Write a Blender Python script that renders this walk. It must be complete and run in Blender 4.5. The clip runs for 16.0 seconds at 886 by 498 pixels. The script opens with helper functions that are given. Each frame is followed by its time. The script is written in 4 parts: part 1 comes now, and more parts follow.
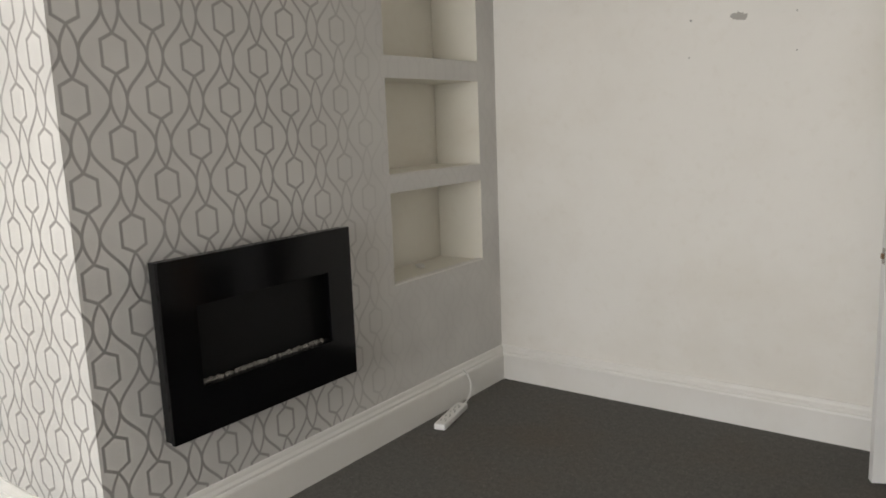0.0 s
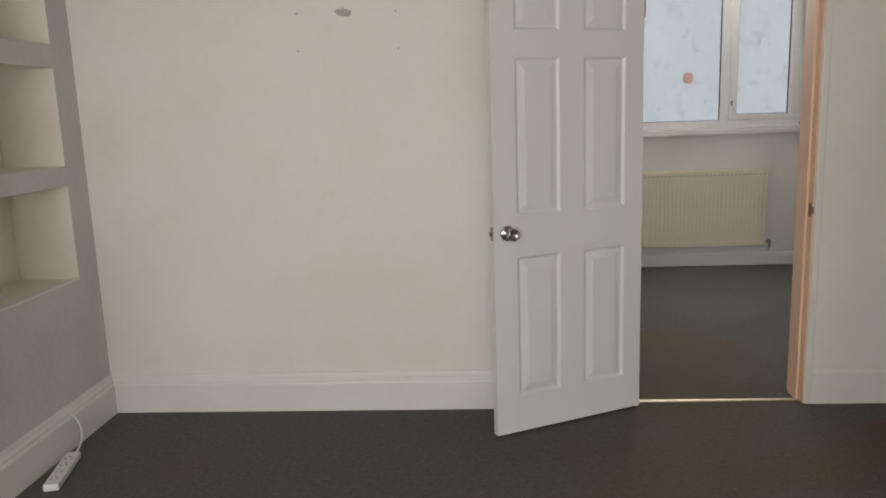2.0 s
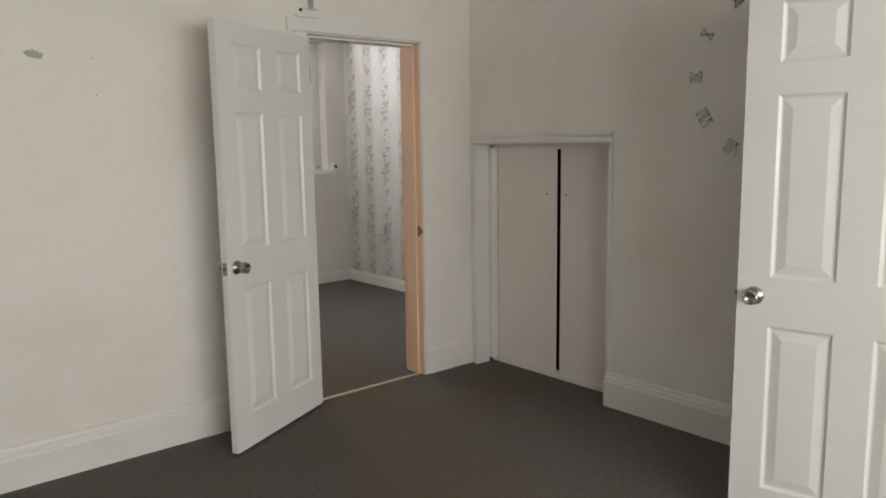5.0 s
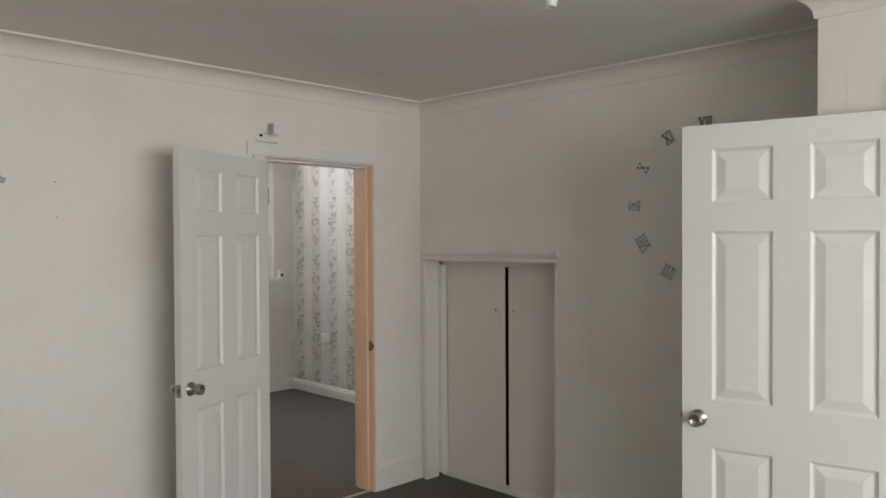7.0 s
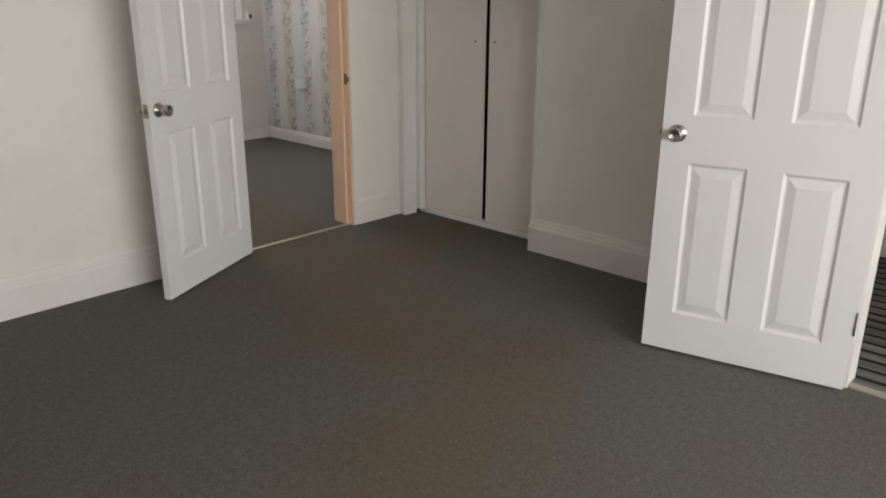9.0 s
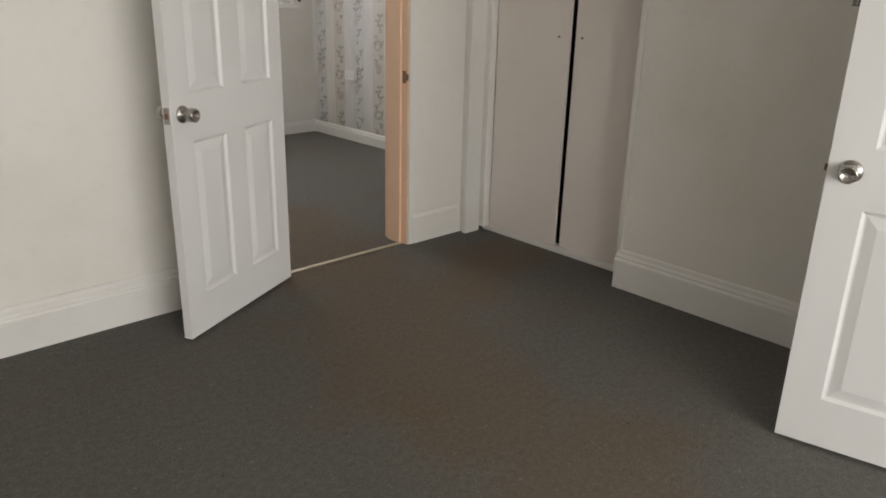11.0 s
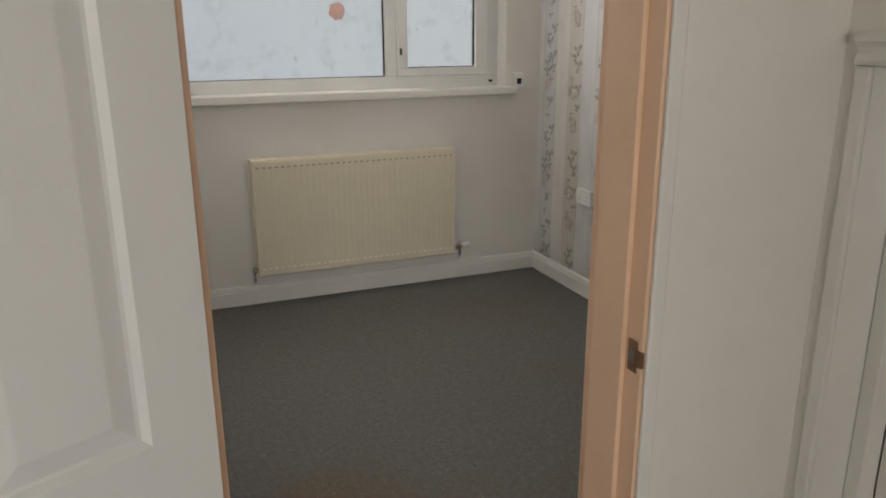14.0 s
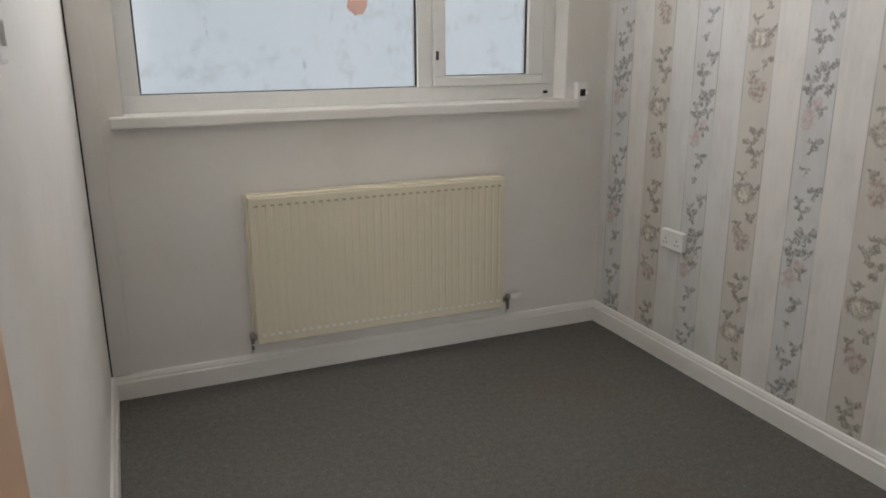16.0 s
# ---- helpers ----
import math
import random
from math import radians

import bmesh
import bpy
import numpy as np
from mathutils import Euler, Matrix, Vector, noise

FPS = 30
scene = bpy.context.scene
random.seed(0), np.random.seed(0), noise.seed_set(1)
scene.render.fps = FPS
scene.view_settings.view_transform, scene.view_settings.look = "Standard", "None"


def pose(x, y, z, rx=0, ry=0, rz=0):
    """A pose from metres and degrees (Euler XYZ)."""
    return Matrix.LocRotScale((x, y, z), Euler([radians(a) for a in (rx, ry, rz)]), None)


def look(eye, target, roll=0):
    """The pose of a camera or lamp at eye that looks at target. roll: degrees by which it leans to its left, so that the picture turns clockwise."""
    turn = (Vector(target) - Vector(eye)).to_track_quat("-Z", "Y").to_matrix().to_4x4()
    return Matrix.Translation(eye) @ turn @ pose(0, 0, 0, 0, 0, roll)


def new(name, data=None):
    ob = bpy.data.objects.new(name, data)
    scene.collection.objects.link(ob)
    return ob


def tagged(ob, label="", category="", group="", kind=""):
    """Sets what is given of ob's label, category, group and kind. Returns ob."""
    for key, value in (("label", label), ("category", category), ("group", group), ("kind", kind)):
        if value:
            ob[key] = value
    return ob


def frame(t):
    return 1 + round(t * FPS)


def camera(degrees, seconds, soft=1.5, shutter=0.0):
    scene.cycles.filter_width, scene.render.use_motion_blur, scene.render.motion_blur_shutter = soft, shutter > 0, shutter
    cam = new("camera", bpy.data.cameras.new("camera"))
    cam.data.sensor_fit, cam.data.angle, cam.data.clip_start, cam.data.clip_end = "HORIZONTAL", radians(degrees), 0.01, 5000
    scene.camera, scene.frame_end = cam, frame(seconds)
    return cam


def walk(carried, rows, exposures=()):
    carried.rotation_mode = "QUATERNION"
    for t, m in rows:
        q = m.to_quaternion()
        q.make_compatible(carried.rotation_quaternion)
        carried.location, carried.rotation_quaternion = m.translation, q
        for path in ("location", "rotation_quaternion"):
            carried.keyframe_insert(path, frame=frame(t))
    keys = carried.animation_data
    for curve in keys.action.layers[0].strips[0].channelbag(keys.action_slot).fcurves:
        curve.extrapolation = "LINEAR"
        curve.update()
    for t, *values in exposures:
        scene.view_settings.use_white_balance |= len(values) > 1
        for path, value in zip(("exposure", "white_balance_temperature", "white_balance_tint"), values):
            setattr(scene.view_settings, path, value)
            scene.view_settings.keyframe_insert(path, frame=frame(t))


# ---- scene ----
cam = camera(61.3, 16.0, soft=1.8)
PATH = [
    (0, (0.237, 0.288, 1.458), (-0.941, 1.869, 1.125), -2.2),
    (0.5, (0.253, 0.248, 1.445), (-0.722, 1.961, 1.102), -2.1),
    (1, (0.274, 0.271, 1.433), (-0.514, 2.074, 1.073), -1.7),
    (1.5, (0.103, 0.281, 1.429), (-0.393, 2.183, 1.062), -2.1),
    (2, (-0.094, 0.358, 1.421), (-0.216, 2.321, 1.058), -2.0),
    (2.5, (-0.326, 0.521, 1.414), (-0.063, 2.471, 1.057), -1.9),
    (3, (-0.671, 0.598, 1.417), (-0.022, 2.46, 1.081), -1.7),
    (3.5, (-0.938, 0.46, 1.417), (-0.041, 2.221, 1.106), -0.5),
    (3.7, (-1.042, 0.4, 1.434), (-0.056, 2.113, 1.127), -0.4),
    (5.8, (-1.635, 0.183, 1.541), (-0.266, 1.625, 1.322), -0.4),
    (6, (-1.645, 0.18, 1.569), (-0.262, 1.616, 1.413), -0.3),
    (6.5, (-1.65, 0.183, 1.612), (-0.243, 1.604, 1.562), -0.2),
    (7, (-1.653, 0.188, 1.608), (-0.231, 1.594, 1.576), -0.3),
    (7.5, (-1.643, 0.199, 1.554), (-0.215, 1.59, 1.403), -0.3),
    (8, (-1.643, 0.209, 1.496), (-0.214, 1.565, 1.152), -0.2),
    (8.5, (-1.635, 0.216, 1.423), (-0.221, 1.529, 0.9), -0.0),
    (8.7, (-1.622, 0.211, 1.39), (-0.217, 1.51, 0.807), 0.1),
    (10.8, (-1.319, 0.685, 1.375), (0.002, 2.01, 0.668), 1.6),
    (11, (-1.217, 0.789, 1.385), (0.085, 2.153, 0.717), 1.5),
    (11.5, (-0.933, 1.15, 1.402), (0.346, 2.57, 0.815), 1.4),
    (12, (-0.623, 1.489, 1.401), (0.625, 2.95, 0.847), 1.0),
    (12.5, (-0.269, 1.816, 1.418), (0.9, 3.34, 0.859), 1.0),
    (13, (-0.041, 2.119, 1.476), (1.034, 3.707, 0.907), -1.0),
    (13.5, (0.265, 2.432, 1.509), (1.176, 4.124, 0.956), -0.7),
    (14, (0.546, 2.747, 1.518), (1.266, 4.527, 0.957), -0.3),
    (14.5, (0.7, 3.126, 1.514), (1.285, 4.957, 0.96), -1.0),
    (15, (0.712, 3.372, 1.471), (1.243, 5.227, 0.945), -1.1),
    (15.5, (0.68, 3.611, 1.408), (1.272, 5.454, 0.905), -1.1),
    (16, (0.653, 3.74, 1.469), (1.402, 5.515, 0.931), -0.3),
]
walk(cam, [(t, look(eye, target, roll)) for t, eye, target, roll in PATH],
     [(0, -0.05, 6350, 10), (1.5, -0.14, 6400, 10), (2, -0.24, 6450, 10), (2.5, -0.22, 6450, 10), (3.7, -0.16, 6550, 10), (6, -0.22, 6450, 10), (7, -0.26, 6400, 10), (8.5, -0.12, 6350, 10),
      (11, 0.04, 6450, 10), (12.5, 0.14, 6550, 10), (13, 0.08, 6600, 10), (13.5, -0.18, 6600, 10), (14, -0.27, 6650, 10), (14.5, -0.17, 6800, 11), (15, -0.16, 6750, 12), (15.5, -0.18, 6450, 10), (16, -0.16, 6400, 10)])

# ---- world, sun, large lights ----
world = bpy.data.worlds.new("world")
scene.world = world
world.use_nodes = True
wn = world.node_tree.nodes
sky = wn.new("ShaderNodeTexSky")
sky.sky_type, sky.sun_disc = "NISHITA", False
sky.sun_elevation, sky.sun_rotation = radians(48), radians(200)
wn["Background"].inputs["Strength"].default_value = 0.08
world.node_tree.links.new(sky.outputs[0], wn["Background"].inputs[0])


def lamp(name, kind, m, energy, colour, size=(1, 1), angle=0.0):
    data = bpy.data.lights.new(name, kind)
    data.energy, data.color = energy, colour
    if kind == "AREA":
        data.shape, data.size, data.size_y = "RECTANGLE", size[0], size[1]
    else:
        data.angle = radians(angle)
    ob = new(name, data)
    ob.matrix_world = m
    return ob


lamp("sun", "SUN", look((-2, -8, 9), (0, 0, 0)), 0.6, (1.0, 0.95, 0.88), angle=14)
# daylight in the openings: front window, an added unseen hall opening, back window
lamp("daylight_front", "AREA", look((-0.92, -3.16, 1.55), (0.3, 3, 1.3)), 178, (1.0, 0.98, 0.94), (3.3, 1.45))
lamp("hall_fill", "AREA", look((2.1, -3.16, 1.5), (2.1, 3, 0.6)), 40, (1.0, 0.96, 0.90), (0.7, 1.6))
lamp("daylight_back", "AREA", look((1.4, 7.0, 2.39), (1.25, 4.6, 2.9)), 40, (1.0, 0.985, 0.985), (1.5, 0.12))


# ---- materials ----
class Nodes:
    """Short hand for building a node material."""

    def __init__(self, name):
        self.mat = bpy.data.materials.new(name)
        self.mat.use_nodes = True
        self.t = self.mat.node_tree
        self.bsdf = self.t.nodes["Principled BSDF"]
        self.xyz = self.t.nodes.new("ShaderNodeTexCoord").outputs["Object"]

    def node(self, kind, *ins, **props):
        n = self.t.nodes.new(kind)
        for k, v in props.items():
            setattr(n, k, v)
        for i, v in enumerate(ins):
            self.plug(n.inputs[i], v)
        return n

    def plug(self, socket, v):
        if v is None:
            return
        if hasattr(v, "is_output"):
            self.t.links.new(v, socket)
        else:
            socket.default_value = v

    def m(self, op, a, b=None, c=None):
        return self.node("ShaderNodeMath", a, b, c, operation=op).outputs[0]

    def noise(self, scale, detail=3.0, rough=0.55, vec=None):
        n = self.node("ShaderNodeTexNoise")
        self.plug(n.inputs["Vector"], vec or self.xyz)
        n.inputs["Scale"].default_value, n.inputs["Detail"].default_value, n.inputs["Roughness"].default_value = scale, detail, rough
        return n.outputs["Fac"]

    def ramp(self, v, a, b):
        n = self.node("ShaderNodeMapRange", v, a, b, 0.0, 1.0, interpolation_type="SMOOTHSTEP")
        return n.outputs[0]

    def mix(self, f, a, b):
        n = self.node("ShaderNodeMix", data_type="RGBA")
        self.plug(n.inputs[0], f)
        self.plug(n.inputs[6], (*a, 1) if isinstance(a, tuple) else a)
        self.plug(n.inputs[7], (*b, 1) if isinstance(b, tuple) else b)
        return n.outputs[2]

    def scaled(self, sx, sy, sz):
        n = self.node("ShaderNodeVectorMath", self.xyz, (sx, sy, sz), operation="MULTIPLY")
        return n.outputs[0]

    def axes(self):
        return self.node("ShaderNodeSeparateXYZ", self.xyz).outputs

    def done(self, colour, rough=0.5, metal=0.0, bump=None, height=0.3, distance=0.004, spec=None):
        b = self.bsdf.inputs
        self.plug(b["Base Color"], (*colour, 1) if isinstance(colour, tuple) else colour)
        self.plug(b["Roughness"], rough)
        self.plug(b["Metallic"], metal)
        if spec is not None:
            b["Specular IOR Level"].default_value = spec
        if bump is not None:
            n = self.node("ShaderNodeBump")
            n.inputs["Strength"].default_value, n.inputs["Distance"].default_value = height, distance
            self.plug(n.inputs["Height"], bump)
            self.plug(b["Normal"], n.outputs[0])
        return self.mat


def paint(name, colour, rough=0.5, dirt=0.12, grain=90.0, bump=0.15):
    """Painted plaster or wood: roller grain, soft patches and faint scuffs."""
    n = Nodes(name)
    worn = tuple(c * k for c, k in zip(colour, (0.86, 0.83, 0.78)))
    patch = n.ramp(n.noise(1.7, 5), 0.42, 0.75)
    fine = n.ramp(n.noise(23, 4), 0.5, 0.85)
    col = n.mix(n.m("MULTIPLY", n.m("ADD", patch, n.m("MULTIPLY", fine, 0.5)), dirt * 4), colour, worn)
    return n.done(col, n.m("ADD", n.m("MULTIPLY", n.noise(8), 0.2), rough - 0.1), 0, n.noise(grain, 4), bump, 0.003)


def carpet(name, a, b, brown):
    """Short grey pile with flecks, lint and a brown trodden lane to the inner doorway."""
    n = Nodes(name)
    ax = n.axes()
    tuft = n.noise(240, 5, 0.85)
    fleck = n.ramp(n.m("ADD", n.m("MULTIPLY", n.noise(140, 5, 0.9), 0.7), n.m("MULTIPLY", n.noise(40, 4, 0.8), 0.3)), 0.38, 0.64)
    col = n.mix(fleck, a, b)
    big = n.noise(1.6, 5, 0.65)

    def near(x0, y0, x1, y1, r):
        dx, dy = x1 - x0, y1 - y0
        px, py = n.m("SUBTRACT", ax[0], x0), n.m("SUBTRACT", ax[1], y0)
        t = n.m("DIVIDE", n.m("ADD", n.m("MULTIPLY", px, dx), n.m("MULTIPLY", py, dy)), dx * dx + dy * dy)
        t = n.m("MINIMUM", n.m("MAXIMUM", t, 0.0), 1.0)
        qx, qy = n.m("SUBTRACT", px, n.m("MULTIPLY", t, dx)), n.m("SUBTRACT", py, n.m("MULTIPLY", t, dy))
        d = n.m("SQRT", n.m("ADD", n.m("MULTIPLY", qx, qx), n.m("MULTIPLY", qy, qy)))
        d = n.m("ADD", d, n.m("MULTIPLY", n.m("SUBTRACT", big, 0.5), r * 2.4))
        return n.m("SUBTRACT", 1.0, n.ramp(d, r * 0.25, r))

    lane = n.m("MAXIMUM", near(0.45, 2.35, 1.05, 4.6, 0.6), near(-0.55, 1.55, 0.7, 1.9, 0.42))
    lane = n.m("MAXIMUM", lane, near(1.2, 3.2, 1.6, 3.3, 0.4))
    wear = n.m("ADD", n.m("MULTIPLY", n.ramp(n.noise(1.15, 4, 0.6), 0.48, 0.72), 0.3), n.m("MULTIPLY", lane, 0.6))
    col = n.mix(n.m("MINIMUM", wear, 0.85), col, n.mix(fleck, tuple(c * 0.8 for c in brown), tuple(c * 1.2 for c in brown)))
    lint = n.ramp(n.noise(48, 4, 0.8), 0.60, 0.68)
    col = n.mix(n.m("MULTIPLY", lint, 0.55), col, (0.30, 0.285, 0.26))
    crumb = n.ramp(n.noise(52, 3, 0.6), 0.66, 0.72)
    col = n.mix(n.m("MULTIPLY", crumb, 0.7), col, (0.04, 0.035, 0.03))
    return n.done(col, 0.95, 0, n.m("ADD", tuft, n.m("MULTIPLY", fleck, 0.6)), 0.4, 0.004, 0.15)


def trellis(name, axis):
    """Silver grey geometric paper: crossing ogee lines with long hexagons, half drop."""
    n = Nodes(name)
    ax = n.axes()
    u = n.m("DIVIDE", n.m("SUBTRACT", ax[axis], 1.608), 0.1415)
    v = n.m("DIVIDE", n.m("SUBTRACT", ax[2], 1.145), 0.281)
    line = None
    cell = n.m("FLOOR", u)
    for k in (-1, 0, 1):
        col = n.m("ADD", cell, float(k))
        x = n.m("SUBTRACT", u, col)
        half = n.m("MULTIPLY", n.m("MODULO", n.m("ABSOLUTE", col), 2.0), math.pi)
        ang = n.m("ADD", n.m("MULTIPLY", v, 2 * math.pi), half)
        # one swinging line between each column and the next
        wave = n.m("ADD", n.m("MULTIPLY", n.m("COSINE", ang), 0.30), 0.5)
        slope = n.m("MULTIPLY", n.m("SINE", ang), 0.30 * 2 * math.pi * 0.1415 / 0.281)
        steep = n.m("SQRT", n.m("ADD", n.m("MULTIPLY", slope, slope), 1.0))
        d = n.m("DIVIDE", n.m("ABSOLUTE", n.m("SUBTRACT", x, wave)), steep)
        line = d if line is None else n.m("MINIMUM", line, d)
        if k < 0:
            continue
        turn = n.m("DIVIDE", ang, 2 * math.pi)
        z = n.m("ABSOLUTE", n.m("SUBTRACT", turn, n.m("ROUND", turn)))
        ux = n.m("ABSOLUTE", x)
        # hexagon with upright sides, then a pointed oval from tip to tip
        flat = n.m("SUBTRACT", ux, 0.29)
        tip = n.m("MULTIPLY", n.m("SUBTRACT", n.m("ADD", z, n.m("MULTIPLY", ux, 0.277)), 0.22), 1.74)
        line = n.m("MINIMUM", line, n.m("ABSOLUTE", n.m("MAXIMUM", flat, tip)))
        dz = n.m("SUBTRACT", 0.5, z)
        oval = n.m("MULTIPLY", n.m("COSINE", n.m("MULTIPLY", n.m("MINIMUM", dz, 0.28), math.pi / 0.56)), 0.20)
        d = n.m("ADD", n.m("ABSOLUTE", n.m("SUBTRACT", ux, oval)), n.m("GREATER_THAN", dz, 0.285))
        line = n.m("MINIMUM", line, d)
    ink = n.m("SUBTRACT", 1.0, n.ramp(line, 0.024, 0.050))
    # the ink fades out towards the niches
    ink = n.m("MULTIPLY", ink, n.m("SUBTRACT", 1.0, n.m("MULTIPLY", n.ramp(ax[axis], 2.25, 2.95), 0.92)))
    grain = n.noise(260, 3)
    paper = n.mix(n.ramp(n.noise(2.2, 3), 0.35, 0.7), (0.66, 0.645, 0.62), (0.60, 0.585, 0.565))
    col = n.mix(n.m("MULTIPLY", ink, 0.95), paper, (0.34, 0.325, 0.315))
    return n.done(col, n.m("SUBTRACT", 0.62, n.m("MULTIPLY", ink, 0.26)), n.m("ADD", n.m("MULTIPLY", ink, 0.2), 0.05), n.m("ADD", grain, ink), 0.12, 0.002)


def floral(name):
    """Printed paper of washed boards; every other board carries either leafy twigs or cream roses with berries."""
    n = Nodes(name)
    ax = n.axes()
    u = n.m("DIVIDE", n.m("SUBTRACT", ax[1], 3.055), 0.142)
    board = n.m("FLOOR", u)
    f = n.m("SUBTRACT", u, board)
    printed = n.m("SUBTRACT", 1.0, n.m("MODULO", board, 2.0))
    twig = n.m("MODULO", n.m("FLOOR", n.m("DIVIDE", board, 2.0)), 2.0)
    rose = n.m("SUBTRACT", 1.0, twig)
    drop = n.m("MODULO", n.m("FLOOR", n.m("DIVIDE", board, 4.0)), 2.0)
    edge = n.m("MINIMUM", f, n.m("SUBTRACT", 1.0, f))
    joint = n.m("SUBTRACT", 1.0, n.ramp(edge, 0.006, 0.028))
    tone = n.node("ShaderNodeTexWhiteNoise", None, board, noise_dimensions="1D").outputs["Value"]
    base = n.mix(tone, (0.62, 0.615, 0.61), (0.72, 0.69, 0.65))
    base = n.mix(printed, base, n.mix(twig, (0.575, 0.545, 0.495), (0.60, 0.60, 0.595)))
    cloud = n.noise(1.0, 5, 0.65, n.scaled(9, 9, 4))
    base = n.mix(n.m("MULTIPLY", n.ramp(cloud, 0.40, 0.72), 0.38), base, (0.47, 0.455, 0.44))
    streak = n.noise(1.0, 4, 0.6, n.scaled(26, 26, 1.6))
    base = n.mix(n.m("MULTIPLY", n.ramp(streak, 0.50, 0.75), 0.22), base, (0.44, 0.42, 0.40))
    # one repeat is 0.595 m; the rose boards drop by half of it, the twig boards by less
    shift = n.m("ADD", n.m("MULTIPLY", twig, n.m("ADD", n.m("MULTIPLY", drop, 0.22), 0.10)), n.m("MULTIPLY", rose, n.m("ADD", n.m("MULTIPLY", drop, -0.5), 0.53)))
    w = n.m("ADD", n.m("DIVIDE", ax[2], 0.595), shift)
    w = n.m("SUBTRACT", w, n.m("FLOOR", w))
    px = n.m("ADD", n.m("SUBTRACT", f, 0.5), n.m("MULTIPLY", n.m("SUBTRACT", n.noise(42, 3, 0.6), 0.5), 0.45))
    pz = n.m("ADD", w, n.m("MULTIPLY", n.m("SUBTRACT", n.noise(36, 3, 0.6, n.scaled(1, 1.3, 0.8)), 0.5), 0.09))

    def blot(cx, cz, rx, rz, lean=0.0, soft=1.5):
        dx, dz = n.m("SUBTRACT", px, cx), n.m("SUBTRACT", pz, cz)
        dx = n.m("DIVIDE", n.m("ADD", dx, n.m("MULTIPLY", dz, lean)), rx)
        dz = n.m("DIVIDE", dz, rz)
        d = n.m("ADD", n.m("MULTIPLY", dx, dx), n.m("MULTIPLY", dz, dz))
        return n.m("SUBTRACT", 1.0, n.ramp(d, 0.5, soft))

    def either(*bs):
        out = bs[0]
        for b in bs[1:]:
            out = n.m("MAXIMUM", out, b)
        return out

    def spray(cx, cz, k=1.0):
        k *= 1.25
        return either(blot(cx - 0.11 * k, cz + 0.016 * k, 0.10 * k, 0.019 * k, 2.6), blot(cx + 0.10 * k, cz + 0.010 * k, 0.10 * k, 0.017 * k, -2.6), blot(cx, cz - 0.026 * k, 0.055 * k, 0.026 * k, 1.0))

    fine = n.ramp(n.noise(75, 3, 0.7), 0.36, 0.62)
    patch = n.ramp(n.noise(48, 3, 0.6), 0.40, 0.60)
    # twig boards
    leaf = either(spray(-0.28, 0.67), spray(0.06, 0.54), spray(-0.20, 0.40, 1.2), spray(0.02, 0.38, 0.8), spray(0.20, 0.25, 1.2), spray(-0.12, 0.16, 0.8), spray(0.24, 0.33, 0.8), spray(0.18, 0.60, 0.7), spray(-0.26, 0.29, 0.8), spray(0.10, 0.80, 0.6), blot(0.0, 0.92, 0.05, 0.045, 3.2), spray(-0.10, 0.96, 0.9))
    pink = either(blot(0.20, 0.12, 0.20, 0.05), blot(-0.05, 0.20, 0.16, 0.035), blot(0.24, 0.07, 0.16, 0.03))
    grey = n.mix(n.noise(24), (0.10, 0.102, 0.095), (0.20, 0.185, 0.165))
    on_twig = n.m("MULTIPLY", printed, twig)
    col = n.mix(n.m("MULTIPLY", n.m("MULTIPLY", pink, on_twig), n.m("ADD", n.m("MULTIPLY", patch, 0.5), 0.3)), base, (0.48, 0.34, 0.325))
    col = n.mix(n.m("MULTIPLY", n.m("MULTIPLY", leaf, on_twig), n.m("ADD", n.m("MULTIPLY", fine, 0.55), 0.30)), col, grey)
    # rose boards
    on_rose = n.m("MULTIPLY", printed, rose)
    ring = either(blot(0.05, 0.50, 0.38, 0.068), spray(-0.30, 0.54, 0.9))
    heart = either(blot(0.02, 0.505, 0.20, 0.040), blot(0.10, 0.475, 0.12, 0.024))
    berry = either(blot(0.12, 0.23, 0.20, 0.034), blot(-0.16, 0.20, 0.20, 0.034), blot(-0.04, 0.14, 0.24, 0.036), blot(0.10, 0.17, 0.16, 0.03))
    stem = either(spray(-0.25, 0.36, 0.8), spray(0.20, 0.62, 0.7), spray(0.2, 0.28, 0.6), spray(-0.14, 0.90), spray(0.04, 0.83, 1.1), spray(-0.20, 0.76, 1.1), blot(-0.20, 0.70, 0.10, 0.03, 1.5))
    brown = n.mix(n.noise(30), (0.17, 0.14, 0.11), (0.29, 0.245, 0.20))
    some = n.m("ADD", n.m("MULTIPLY", fine, 0.6), 0.35)
    col = n.mix(n.m("MULTIPLY", n.m("MULTIPLY", ring, on_rose), n.m("MULTIPLY", some, 0.95)), col, brown)
    col = n.mix(n.m("MULTIPLY", n.m("MULTIPLY", heart, on_rose), n.m("ADD", n.m("MULTIPLY", patch, 0.6), 0.25)), col, (0.70, 0.66, 0.58))
    col = n.mix(n.m("MULTIPLY", n.m("MULTIPLY", berry, on_rose), n.m("ADD", n.m("MULTIPLY", patch, 0.6), 0.25)), col, (0.31, 0.22, 0.185))
    col = n.mix(n.m("MULTIPLY", n.m("MULTIPLY", stem, on_rose), some), col, n.mix(n.noise(24), (0.17, 0.15, 0.12), (0.28, 0.245, 0.20)))
    col = n.mix(n.m("MULTIPLY", joint, n.m("ADD", n.m("MULTIPLY", n.ramp(n.noise(3), 0.4, 0.6), 0.5), 0.2)), col, (0.28, 0.26, 0.24))
    knot = n.ramp(n.noise(26, 4, 0.7), 0.68, 0.74)
